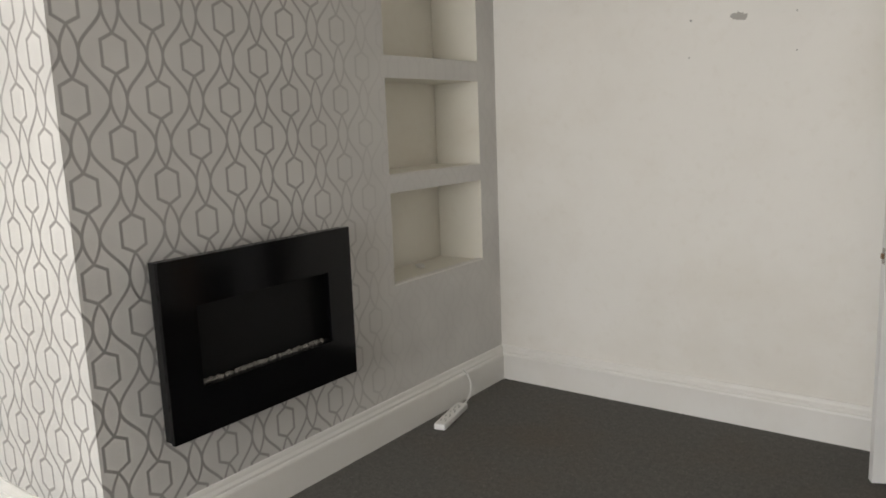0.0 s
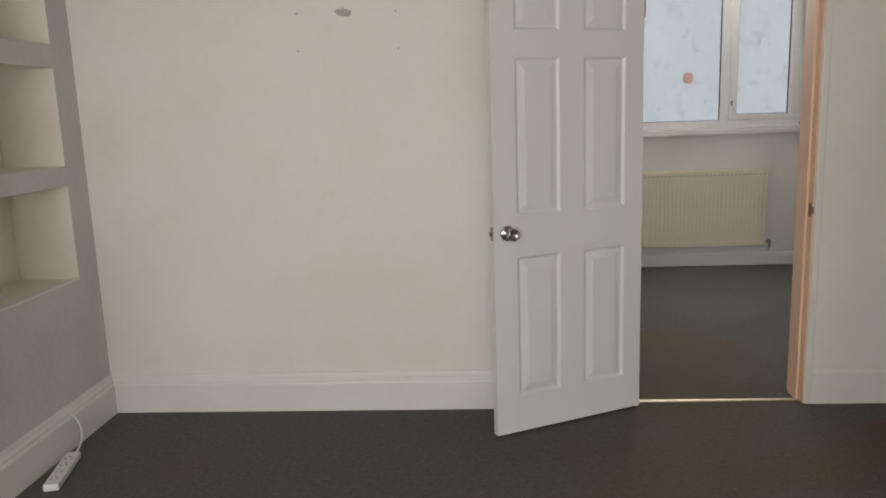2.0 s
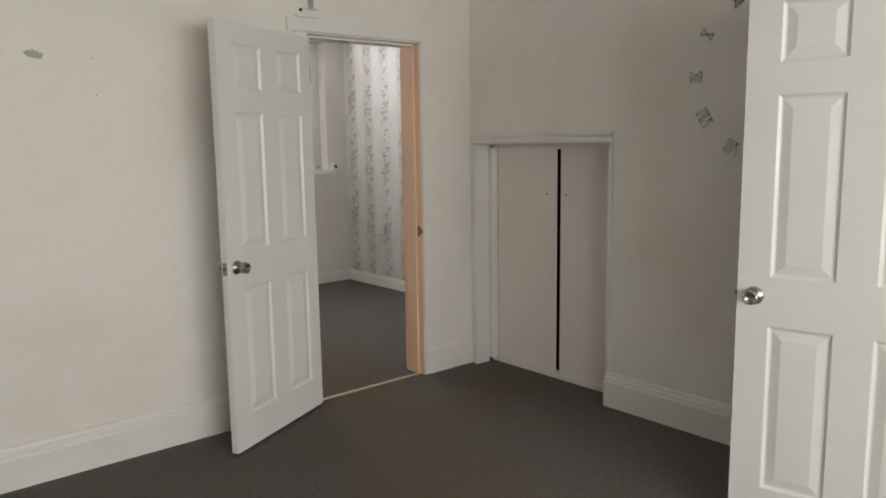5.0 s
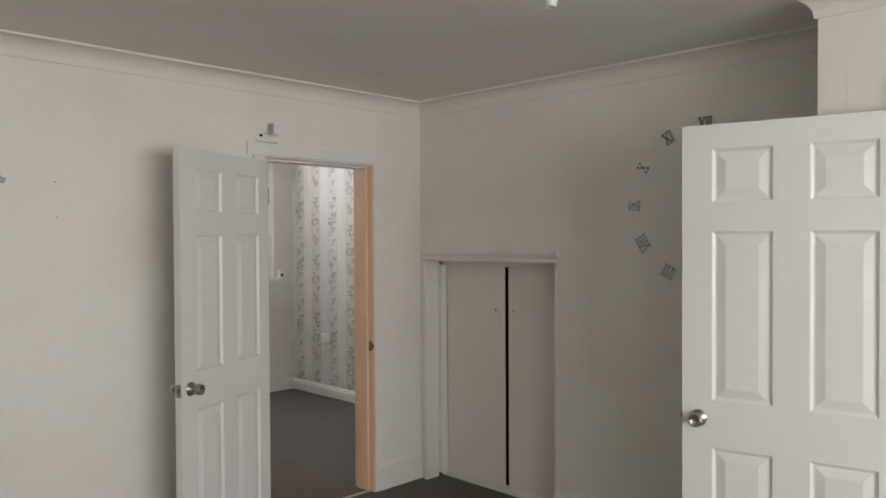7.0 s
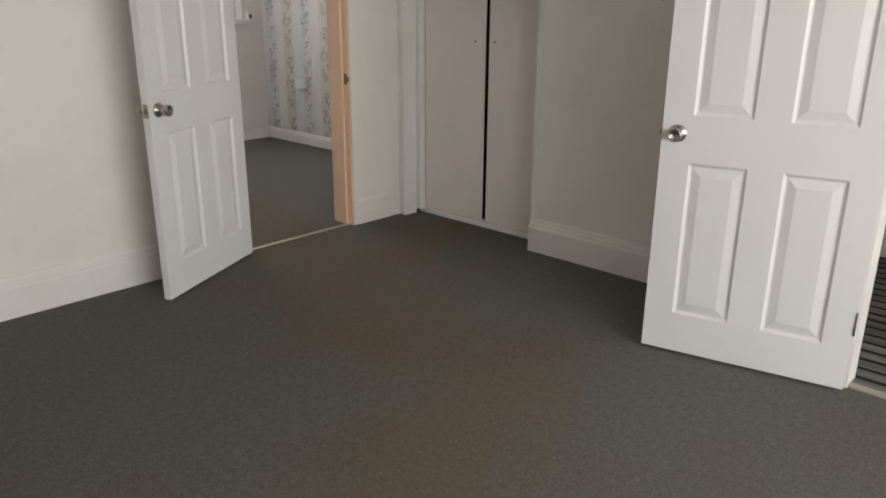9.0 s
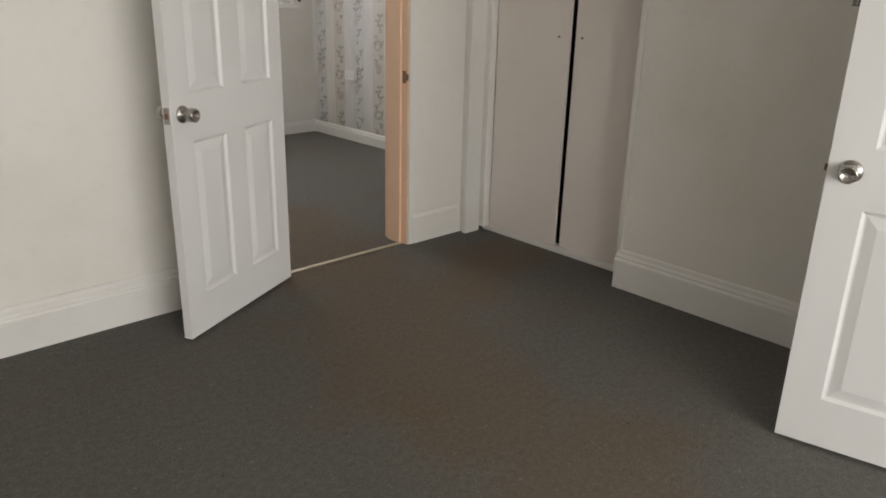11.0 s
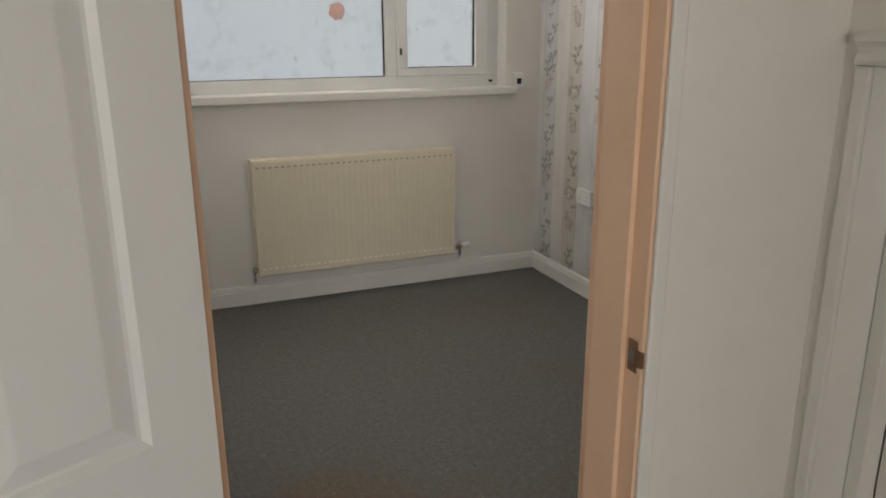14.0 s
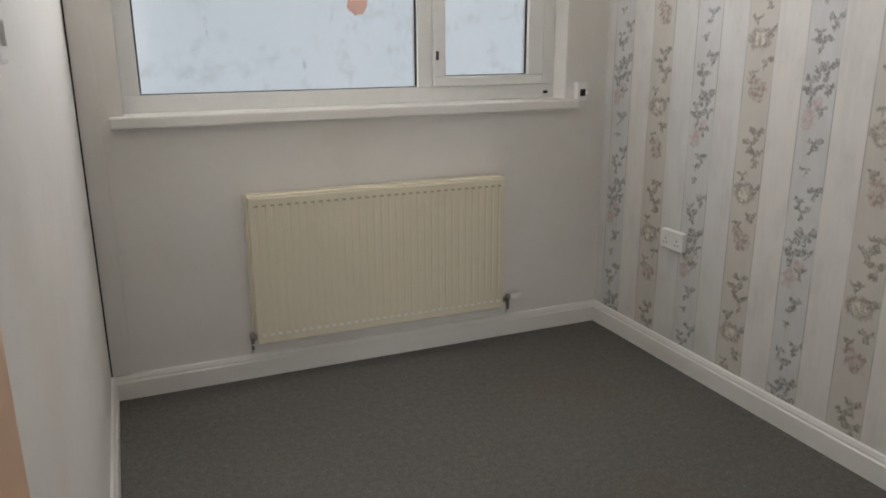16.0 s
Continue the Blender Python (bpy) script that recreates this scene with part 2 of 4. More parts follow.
    col = n.mix(n.m("MULTIPLY", knot, 0.45), col, (0.36, 0.34, 0.31))
    return n.done(col, 0.6, 0, n.noise(200), 0.1, 0.002)


def stripes(name):
    n = Nodes(name)
    ax = n.axes()
    u = n.m("MULTIPLY", ax[0], 11.0)
    band = n.node("ShaderNodeTexWhiteNoise", None, n.m("FLOOR", n.m("MULTIPLY", ax[0], 34.0)), noise_dimensions="1D").outputs["Value"]
    dark = n.ramp(n.m("SINE", n.m("MULTIPLY", u, 2 * math.pi)), 0.55, 0.7)
    col = n.mix(band, (0.10, 0.095, 0.09), (0.22, 0.21, 0.20))
    col = n.mix(dark, col, (0.02, 0.018, 0.018))
    return n.done(col, 0.95, 0, n.noise(380, 2), 0.6, 0.005, 0.1)


def plain(name, colour, rough=0.5, metal=0.0, wear=0.25, spec=None):
    n = Nodes(name)
    col = n.mix(n.m("MULTIPLY", n.ramp(n.noise(14, 5, 0.65), 0.4, 0.8), wear), colour, tuple(c * 0.62 for c in colour))
    return n.done(col, n.m("ADD", n.m("MULTIPLY", n.noise(40), 0.16), max(rough - 0.08, 0.02)), metal, n.noise(160), 0.05, 0.002, spec)


def brushed(name):
    n = Nodes(name)
    s = n.noise(1.0, 3, 0.6, n.scaled(40, 900, 900))
    return n.done(n.mix(s, (0.50, 0.47, 0.44), (0.36, 0.34, 0.32)), n.m("ADD", n.m("MULTIPLY", s, 0.15), 0.2), 1.0)


WALL = paint("white_wall_paint", (0.80, 0.776, 0.732), 0.62)
WALL2 = paint("cream_wall_paint", (0.765, 0.742, 0.71), 0.6)
CEIL = paint("ceiling_paint", (0.78, 0.75, 0.71), 0.75, 0.1, 60)
GLOSS = paint("white_gloss_wood", (0.78, 0.765, 0.735), 0.34, 0.1, 40, 0.06)
DOOR = paint("white_door_paint", (0.76, 0.755, 0.745), 0.36, 0.05, 140, 0.12)
NICHE = paint("cream_niche_paint", (0.84, 0.81, 0.73), 0.6)
PEACH = paint("peach_wood_paint", (0.87, 0.61, 0.43), 0.45, 0.12)
CUPB = paint("cupboard_board_paint", (0.79, 0.735, 0.695), 0.5, 0.08)
CARPET = carpet("grey_carpet", (0.092, 0.089, 0.083), (0.180, 0.172, 0.158), (0.150, 0.111, 0.074))
PAPER_Y = trellis("trellis_paper", 1)
PAPER_X = trellis("trellis_paper_return", 0)
FLORAL = floral("floral_board_paper")
STRIPE = stripes("striped_stair_carpet")
BLACK = plain("black_glass", (0.003, 0.003, 0.0035), 0.1, 0, 0.1, 0.2)
SOOT = plain("black_metal", (0.006, 0.006, 0.006), 0.5, 0, 0.25, 0.2)
PALE = plain("pale_pebbles", (0.22, 0.205, 0.185), 0.8)
STEEL = brushed("brushed_steel")
BRASS = plain("worn_brass", (0.30, 0.19, 0.12), 0.45, 0.8)
TRIM = plain("aluminium_bar", (0.62, 0.55, 0.42), 0.35, 0.8)
PLASTIC = plain("white_plastic", (0.78, 0.77, 0.75), 0.35, 0, 0.12)
UPVC = plain("white_upvc", (0.70, 0.70, 0.68), 0.35, 0, 0.15)
RADP = plain("magnolia_radiator_enamel", (0.74, 0.68, 0.535), 0.38, 0, 0.12)
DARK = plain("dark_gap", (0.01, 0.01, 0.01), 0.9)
GREYM = plain("grey_mirror_sticker", (0.36, 0.37, 0.35), 0.22, 0.8)
FILLER = plain("bare_grey_plaster", (0.43, 0.415, 0.385), 0.9)
CHROME = plain("dull_chrome", (0.34, 0.31, 0.27), 0.35, 0.8)
RAIL = plain("dull_metal_rail", (0.22, 0.19, 0.16), 0.4, 0.7)
PINK = plain("pink_paint_blot", (0.64, 0.42, 0.37), 0.7)
EXT = plain("outer_render", (0.5, 0.48, 0.45), 0.9)

pane_nodes = Nodes("filmed_glass")
smear = pane_nodes.ramp(pane_nodes.noise(5.5, 6, 0.7), 0.52, 0.7)
scratch = pane_nodes.ramp(pane_nodes.noise(1.0, 6, 0.75, pane_nodes.scaled(26, 26, 10)), 0.60, 0.70)
haze = pane_nodes.node("ShaderNodeBsdfDiffuse", (0.6, 0.62, 0.63, 1)).outputs[0]
clear = pane_nodes.node("ShaderNodeBsdfTransparent", (0.93, 0.95, 0.96, 1)).outputs[0]
sheen = pane_nodes.node("ShaderNodeBsdfGlossy", (1, 1, 1, 1), 0.15).outputs[0]
amount = pane_nodes.m("ADD", pane_nodes.m("ADD", pane_nodes.m("MULTIPLY", smear, 0.10), pane_nodes.m("MULTIPLY", scratch, 0.16)), 0.03)
film_mix = pane_nodes.node("ShaderNodeMixShader", amount, clear, haze).outputs[0]
film_mix = pane_nodes.node("ShaderNodeMixShader", 0.03, film_mix, sheen).outputs[0]
pane_nodes.t.links.new(film_mix, pane_nodes.t.nodes["Material Output"].inputs[0])
FILM = pane_nodes.mat

glow = Nodes("overcast_sky_backdrop")
em = glow.node("ShaderNodeEmission", glow.mix(glow.ramp(glow.noise(0.8, 3), 0.3, 0.75), (0.74, 0.785, 0.835), (0.84, 0.87, 0.90)), 0.88).outputs[0]
glow.t.links.new(em, glow.t.nodes["Material Output"].inputs[0])
SKYGLOW = glow.mat


# ---- mesh helpers ----
def mesh_ob(name, bm, *mats, parent=None, smooth=False, m=None):
    bmesh.ops.recalc_face_normals(bm, faces=bm.faces)
    me = bpy.data.meshes.new(name)
    bm.to_mesh(me)
    bm.free()
    for mat in mats:
        me.materials.append(mat)
    if smooth:
        me.polygons.foreach_set("use_smooth", [True] * len(me.polygons))
    ob = new(name, me)
    if parent:
        ob.parent = parent
    if m is not None:
        ob.matrix_basis = m
    return ob


def add_box(bm, lo, hi, bevel=0.0, mat=0):
    r = bmesh.ops.create_cube(bm, size=1)
    vs = r["verts"]
    bmesh.ops.transform(bm, verts=vs, matrix=Matrix.LocRotScale([(a + b) / 2 for a, b in zip(lo, hi)], None, [abs(b - a) for a, b in zip(lo, hi)]))
    faces = {f for v in vs for f in v.link_faces}
    for f in faces:
        f.material_index = mat
    if bevel:
        es = list({e for v in vs for e in v.link_edges})
        bmesh.ops.bevel(bm, geom=es, offset=bevel, segments=2, affect="EDGES", profile=0.6)


def box(name, lo, hi, mat, bevel=0.004, parent=None, m=None):
    bm = bmesh.new()
    add_box(bm, lo, hi, bevel)
    return mesh_ob(name, bm, mat, parent=parent, m=m)


def lathe(bm, profile, steps=28, m=Matrix(), mat=0):
    """profile: (radius, height) along local z."""
    rings = []
    for r, h in profile:
        rings.append([bm.verts.new(m @ Vector((r * math.cos(a), r * math.sin(a), h))) for a in [2 * math.pi * i / steps for i in range(steps)]])
    for a, b in zip(rings, rings[1:]):
        for i in range(steps):
            f = bm.faces.new((a[i], a[(i + 1) % steps], b[(i + 1) % steps], b[i]))
            f.material_index = mat
    for ring in (rings[0], rings[-1]):
        bm.faces.new(ring).material_index = mat


def tube(name, pts, radius, mat, parent=None):
    cu = bpy.data.curves.new(name, "CURVE")
    cu.dimensions, cu.bevel_depth, cu.bevel_resolution = "3D", radius, 3
    sp = cu.splines.new("NURBS")
    sp.points.add(len(pts) - 1)
    for p, q in zip(sp.points, pts):
        p.co = (*q, 1)
    sp.use_endpoint_u, sp.order_u = True, min(4, len(pts))
    cu.materials.append(mat)
    ob = new(name, cu)
    if parent:
        ob.parent = parent
    return ob


def slab(name, axis, a, b, us, zs, holes, mat, reveal=None):
    """A wall between planes a and b of one axis, over us and zs, with rectangular holes (u0, u1, z0, z1). Faces in the holes take the reveal material."""
    cu = sorted({*us, *[h[0] for h in holes], *[h[1] for h in holes]})
    cz = sorted({*zs, *[h[2] for h in holes], *[h[3] for h in holes]})
    solid = {}
    for i in range(len(cu) - 1):
        for j in range(len(cz) - 1):
            mu, mz = (cu[i] + cu[i + 1]) / 2, (cz[j] + cz[j + 1]) / 2
            solid[i, j] = not any(h[0] < mu < h[1] and h[2] < mz < h[3] for h in holes)
    bm, seen = bmesh.new(), {}

    def vert(w, u, z):
        key = (w, u, z)
        if key not in seen:
            seen[key] = bm.verts.new((w, u, z) if axis == "x" else (u, w, z))
        return seen[key]

    for (i, j), on in solid.items():
        if not on:
            continue
        u0, u1, z0, z1 = cu[i], cu[i + 1], cz[j], cz[j + 1]
        for w in (a, b):
            bm.faces.new([vert(w, *p) for p in ((u0, z0), (u1, z0), (u1, z1), (u0, z1))])
        for di, dj, p, q in ((-1, 0, (u0, z0), (u0, z1)), (1, 0, (u1, z0), (u1, z1)), (0, -1, (u0, z0), (u1, z0)), (0, 1, (u0, z1), (u1, z1))):
            there = solid.get((i + di, j + dj))
            if not there:
                f = bm.faces.new([vert(a, *p), vert(a, *q), vert(b, *q), vert(b, *p)])
                f.material_index = 1 if there is False and reveal else 0
    return tagged(mesh_ob(name, bm, *([mat, reveal] if reveal else [mat])), kind="structure")


def run(name, profile, p0, p1, out, mat, mitre=(0, 0), kind="structure"):
    """A moulding: profile of (distance from wall, z) drawn from p0 to p1; out: the way off the wall; mitre: lengthening by distance at each end."""
    bm = bmesh.new()
    p0, p1, out = Vector((*p0, 0)), Vector((*p1, 0)), Vector((*out, 0))
    along = (p1 - p0).normalized()
    rings = []
    for p, k in ((p0, -mitre[0]), (p1, mitre[1])):
        rings.append([bm.verts.new(p + out * d + along * (k * d) + Vector((0, 0, z))) for d, z in profile])
    n = len(profile)
    for i in range(n):
        bm.faces.new((rings[0][i], rings[0][(i + 1) % n], rings[1][(i + 1) % n], rings[1][i]))
    bm.faces.new(rings[0])
    bm.faces.new(rings[1])
    return tagged(mesh_ob(name, bm, mat), kind=kind)


def empty(name, m=None):
    ob = new(name)
    ob.empty_display_size = 0.1
    if m is not None:
        ob.matrix_basis = m
    return ob


# ---- the structure ----
WX, NY, EX, E2X, CORNER = -1.985, 3.80, 1.785, 1.275, 1.045   # front room faces
H1, H2 = 2.485, 2.56                                          # ceilings
BX0, BX1, BY = 0.487, 2.900, 6.953                              # back room faces
SOUTH, BREAST, ALCOVE = -3.10, 1.415, -2.76
DL, DR, DTOP, NB = 0.606, 1.372, 2.055, 3.982                 # doorway to the back room

box("floor", (-3.0, -3.4, -0.12), (3.6, 7.3, 0.0), CARPET, 0)
tagged(bpy.data.objects["floor"], kind="structure")
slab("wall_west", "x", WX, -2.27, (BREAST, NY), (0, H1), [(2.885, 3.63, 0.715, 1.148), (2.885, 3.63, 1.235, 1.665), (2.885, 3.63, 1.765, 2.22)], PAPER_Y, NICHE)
slab("wall_breast_return", "y", BREAST - 0.006, BREAST - 0.001, (ALCOVE, WX), (0, H1), [], PAPER_X)
slab("wall_niche_back", "x", -2.272, ALCOVE - 0.1, (BREAST, NY), (0, H1), [], NICHE)
slab("wall_alcove", "x", ALCOVE, ALCOVE - 0.1, (SOUTH, BREAST - 0.007), (0, H1), [], WALL)
slab("wall_north", "y", NY, NB, (-2.87, 3.3), (0, 2.7), [(DL - 0.02, DR + 0.02, -0.01, DTOP + 0.02)], WALL)
slab("wall_east", "x", EX, EX + 0.10, (CORNER + 0.1, NY - 0.001), (0, H1), [(2.70, 3.735, -0.01, 1.46)], WALL, GLOSS)
slab("wall_hall_side", "x", E2X, E2X + 0.10, (SOUTH, CORNER), (0, H1), [(0.06, 0.84, -0.01, 2.07)], WALL)
slab("wall_nib", "y", CORNER - 0.001, CORNER + 0.099, (E2X + 0.101, EX + 0.1), (0, H1), [], WALL)
box("wall_nib_end", (E2X + 0.0005, CORNER + 0.0005, 0), (E2X + 0.10, CORNER + 0.099, H1), WALL, 0)
slab("wall_south", "y", SOUTH - 0.25, SOUTH, (-2.87, 3.3), (0, 2.7), [(-2.65, 0.8, 0.78, 2.32), (1.72, 2.48, 0.6, 2.3)], WALL)
slab("wall_hall_east", "x", 3.05, 3.15, (SOUTH, NY), (0, 2.7), [], WALL)
box("ceiling", (-2.87, SOUTH, H1), (EX + 0.1, NY, H1 + 0.1), CEIL, 0)
box("ceiling_hall", (EX + 0.101, SOUTH, H1 + 0.1), (3.15, NY, H1 + 0.2), CEIL, 0)
slab("wall_back_west", "x", BX0, BX0 - 0.1, (NB, BY), (0, H2), [], WALL2)
slab("wall_back_east", "x", BX1, BX1 + 0.1, (NB, BY), (0, H2), [], FLORAL)
WL, WR, WB, WT = 0.655, 2.665, 1.188, 2.475
slab("wall_back_north", "y", BY, BY + 0.28, (BX0 - 0.1, BX1 + 0.1), (0, H2), [(WL, WR, WB, WT)], WALL2, GLOSS)
box("ceiling_back", (BX0 - 0.1, NB, H2), (BX1 + 0.1, BY + 0.28, H2 + 0.1), CEIL, 0)
for nm in ("wall_nib_end", "ceiling", "ceiling_hall", "ceiling_back"):
    tagged(bpy.data.objects[nm], kind="structure")

# skirtings and coving
SK = [(0, 0), (0.030, 0), (0.030, 0.138), (0.027, 0.146), (0.021, 0.150), (0.021, 0.160), (0.013, 0.172), (0.011, 0.182), (0.007, 0.190), (0, 0.191)]
SK2 = [(0, 0), (0.020, 0), (0.020, 0.078), (0.015, 0.084), (0.015, 0.092), (0.009, 0.106), (0, 0.110)]
COVE = [(0, H1 - 0.085), (0.010, H1 - 0.085), (0.012, H1 - 0.072)] + [(0.012 + 0.083 * (1 - math.cos(a)), H1 - 0.072 + 0.062 * math.sin(a)) for a in [math.pi / 2 * i / 7 for i in range(1, 8)]] + [(0.105, H1 - 0.010), (0.107, H1), (0, H1)]
run("baseboard_west", SK, (WX, BREAST), (WX, NY), (1, 0), GLOSS, (0, -1))
run("baseboard_return", SK, (WX, BREAST - 0.007), (ALCOVE, BREAST - 0.007), (0, -1), GLOSS, (0, -1))
run("baseboard_north", SK, (WX, NY), (DL - 0.083, NY), (0, -1), GLOSS, (-1, 0))
run("baseboard_pier", [(0, 0), (0.010, 0), (0.010, 0.15), (0.004, 0.165), (0, 0.166)], (1.409, NY), (EX, NY), (0, -1), WALL)
run("baseboard_east", SK, (EX, 2.69), (EX, CORNER + 0.099), (-1, 0), GLOSS, (0, -1))
run("baseboard_hall_side", SK, (E2X, CORNER), (E2X, 0.906), (-1, 0), GLOSS)
run("baseboard_south", SK, (ALCOVE, SOUTH), (E2X, SOUTH), (0, 1), GLOSS)
run("trim_cove_north", COVE, (WX, NY), (EX, NY), (0, -1), CEIL, (-1, -1))
run("trim_cove_east", COVE, (EX, NY), (EX, CORNER + 0.099), (-1, 0), CEIL, (-1, -1))
run("trim_cove_nib", COVE, (EX, CORNER + 0.099), (E2X, CORNER + 0.099), (0, 1), CEIL, (-1, 1))
run("trim_cove_hall_side", COVE, (E2X, CORNER + 0.099), (E2X, SOUTH), (-1, 0), CEIL, (1, -1))
run("trim_cove_west", COVE, (WX, BREAST), (WX, NY), (1, 0), CEIL, (1, -1))
run("baseboard_back_north", SK2, (BX0, BY), (BX1, BY), (0, -1), GLOSS, (-1, -1))
run("baseboard_back_east", SK2, (BX1, BY), (BX1, NB), (-1, 0), GLOSS, (-1, 0))
run("baseboard_back_west", SK2, (BX0, BY), (BX0, NB), (1, 0), GLOSS, (-1, 0))

# doorway lining, stops and architraves
def lining(name, lo, hi, mat=PEACH):
    return tagged(box(name, lo, hi, mat, 0.002), kind="structure")


lining("trim_lining_west", (DL - 0.019, NY + 0.001, 0), (DL, NB + 0.006, DTOP))
lining("trim_lining_east", (DR, NY + 0.001, 0), (DR + 0.019, NB + 0.006, DTOP))
lining("trim_lining_head", (DL - 0.019, NY + 0.001, DTOP + 0.0005), (DR + 0.019, NB + 0.006, DTOP + 0.019), GLOSS)
lining("trim_stop_west", (DL + 0.0005, NY + 0.048, 0), (DL + 0.012, NB - 0.03, DTOP))
lining("trim_stop_east", (DR - 0.012, NY + 0.048, 0), (DR - 0.0005, NB - 0.03, DTOP))
lining("trim_stop_head", (DL + 0.013, NY + 0.048, DTOP - 0.012), (DR - 0.013, NB - 0.03, DTOP - 0.0005), GLOSS)


def architrave(name, x0, x1, z0, z1, mat=GLOSS, y=NY, depth=0.016):
    return tagged(box(name, (x0, y - depth, z0), (x1, y - 0.0005, z1), mat, 0.005), kind="structure")


ORANGE = paint("orange_stained_wood", (0.60, 0.20, 0.035), 0.45, 0.15)
lining("trim_rebate_white", (DL - 0.0185, NY - 0.016, 0), (DL - 0.0085, NY + 0.0005, DTOP), GLOSS)
lining("trim_rebate_orange", (DL - 0.008, NY - 0.012, 0), (DL - 0.0005, NY + 0.0005, 1.30), ORANGE)
lining("trim_rebate_peach", (DL - 0.008, NY - 0.011, 1.3005), (DL - 0.0005, NY + 0.0005, DTOP))
lining("trim_back_architrave", (DL - 0.055, NB + 0.0065, 0), (DL - 0.002, NB + 0.034, 2.10), GLOSS)
architrave("trim_architrave_west", DL - 0.082, DL - 0.019, 0, 2.062)
architrave("trim_architrave_head", DL - 0.120, DR + 0.038, 2.063, 2.135)
architrave("trim_architrave_east", DR + 0.006, DR + 0.038, 0, 2.062, GLOSS, NY, 0.010)
tagged(box("trim_threshold_bar", (DL + 0.002, 3.825, 0.0), (DR - 0.002, 3.852, 0.007), TRIM, 0.003), kind="structure")

plate = empty("strike_plate", pose(DR - 0.0004, 3.828, 0.922))
box("plate", (-0.002, -0.016, -0.032), (0.0, 0.012, 0.032), BRASS, 0.0008, plate)
box("lip", (-0.004, -0.031, -0.016), (0.004, -0.014, 0.016), BRASS, 0.001, plate)
box("latch_hole", (-0.0028, -0.008, -0.013), (-0.0018, 0.008, 0.013), PALE, 0, plate)
tagged(plate, "worn brass strike plate on the peach door lining", "strike plate")
screw = empty("screw_hole", pose(DL + 0.0006, NB - 0.008, 1.272))
box("hole", (0, -0.006, -0.004), (0.002, 0.006, 0.004), DARK, 0.001, screw)
tagged(screw, "small dark screw in the door lining edge", "screw")
old = empty("old_hinge_mark", pose(DL + 0.0006, 3.825, 1.315))
box("mark", (0, -0.010, -0.03), (0.0008, 0.010, 0.03), plain("scraped_timber", (0.70, 0.48, 0.33), 0.8), 0.0005, old)
box("hole", (0.0006, -0.003, -0.005), (0.0016, 0.003, 0.005), DARK, 0.0005, old)
tagged(old, "scraped bare patch with a dark hole on the lining", "hinge mark")


# ---- doors ----
DW, DH, DT = 0.762, 2.018, 0.036
ZS = (0, 0.165, 0.785, 0.965, 1.612, 1.722, 1.925, DH)


def panel_mesh(w, h):
    """A moulded panel, both faces: quirk, slope and raised field."""
    bm = bmesh.new()
    for side in (1, -1):
        y0 = 0.0 if side == 1 else -DT
        rings = []
        for inset, deep in ((0, 0), (0.010, 0.009), (0.016, 0.0095), (0.046, 0.002), (0.049, 0.0015)):
            y = y0 - side * deep
            rings.append([bm.verts.new(p) for p in ((inset, y, inset), (w - inset, y, inset), (w - inset, y, h - inset), (inset, y, h - inset))])
        for a, b in zip(rings, rings[1:]):
            for i in range(4):
                bm.faces.new((a[i], a[(i + 1) % 4], b[(i + 1) % 4], b[i]) if side == 1 else (b[i], b[(i + 1) % 4], a[(i + 1) % 4], a[i]))
        bm.faces.new(rings[-1] if side == 1 else rings[-1][::-1])
    me = bpy.data.meshes.new("panel")
    bm.normal_update()
    bm.to_mesh(me)
    bm.free()
    me.materials.append(DOOR)
    return me


def knob_part(parent, side, width):
    """A drum knob on a round rose, standing off one face."""
    y = 0.0 if side == 1 else -DT
    bm = bmesh.new()
    m = pose(width - 0.062, y, 0.895, -90 * side)
    lathe(bm, [(0.001, 0), (0.033, 0.0005), (0.033, 0.004), (0.030, 0.008), (0.016, 0.011), (0.012, 0.016), (0.012, 0.024), (0.018, 0.030), (0.0245, 0.036), (0.026, 0.042), (0.026, 0.058), (0.0245, 0.062), (0.020, 0.063), (0.015, 0.056), (0.001, 0.055)], 32, m)
    return tagged(mesh_ob("knob", bm, STEEL, parent=parent, smooth=True), "brushed steel drum door knob")


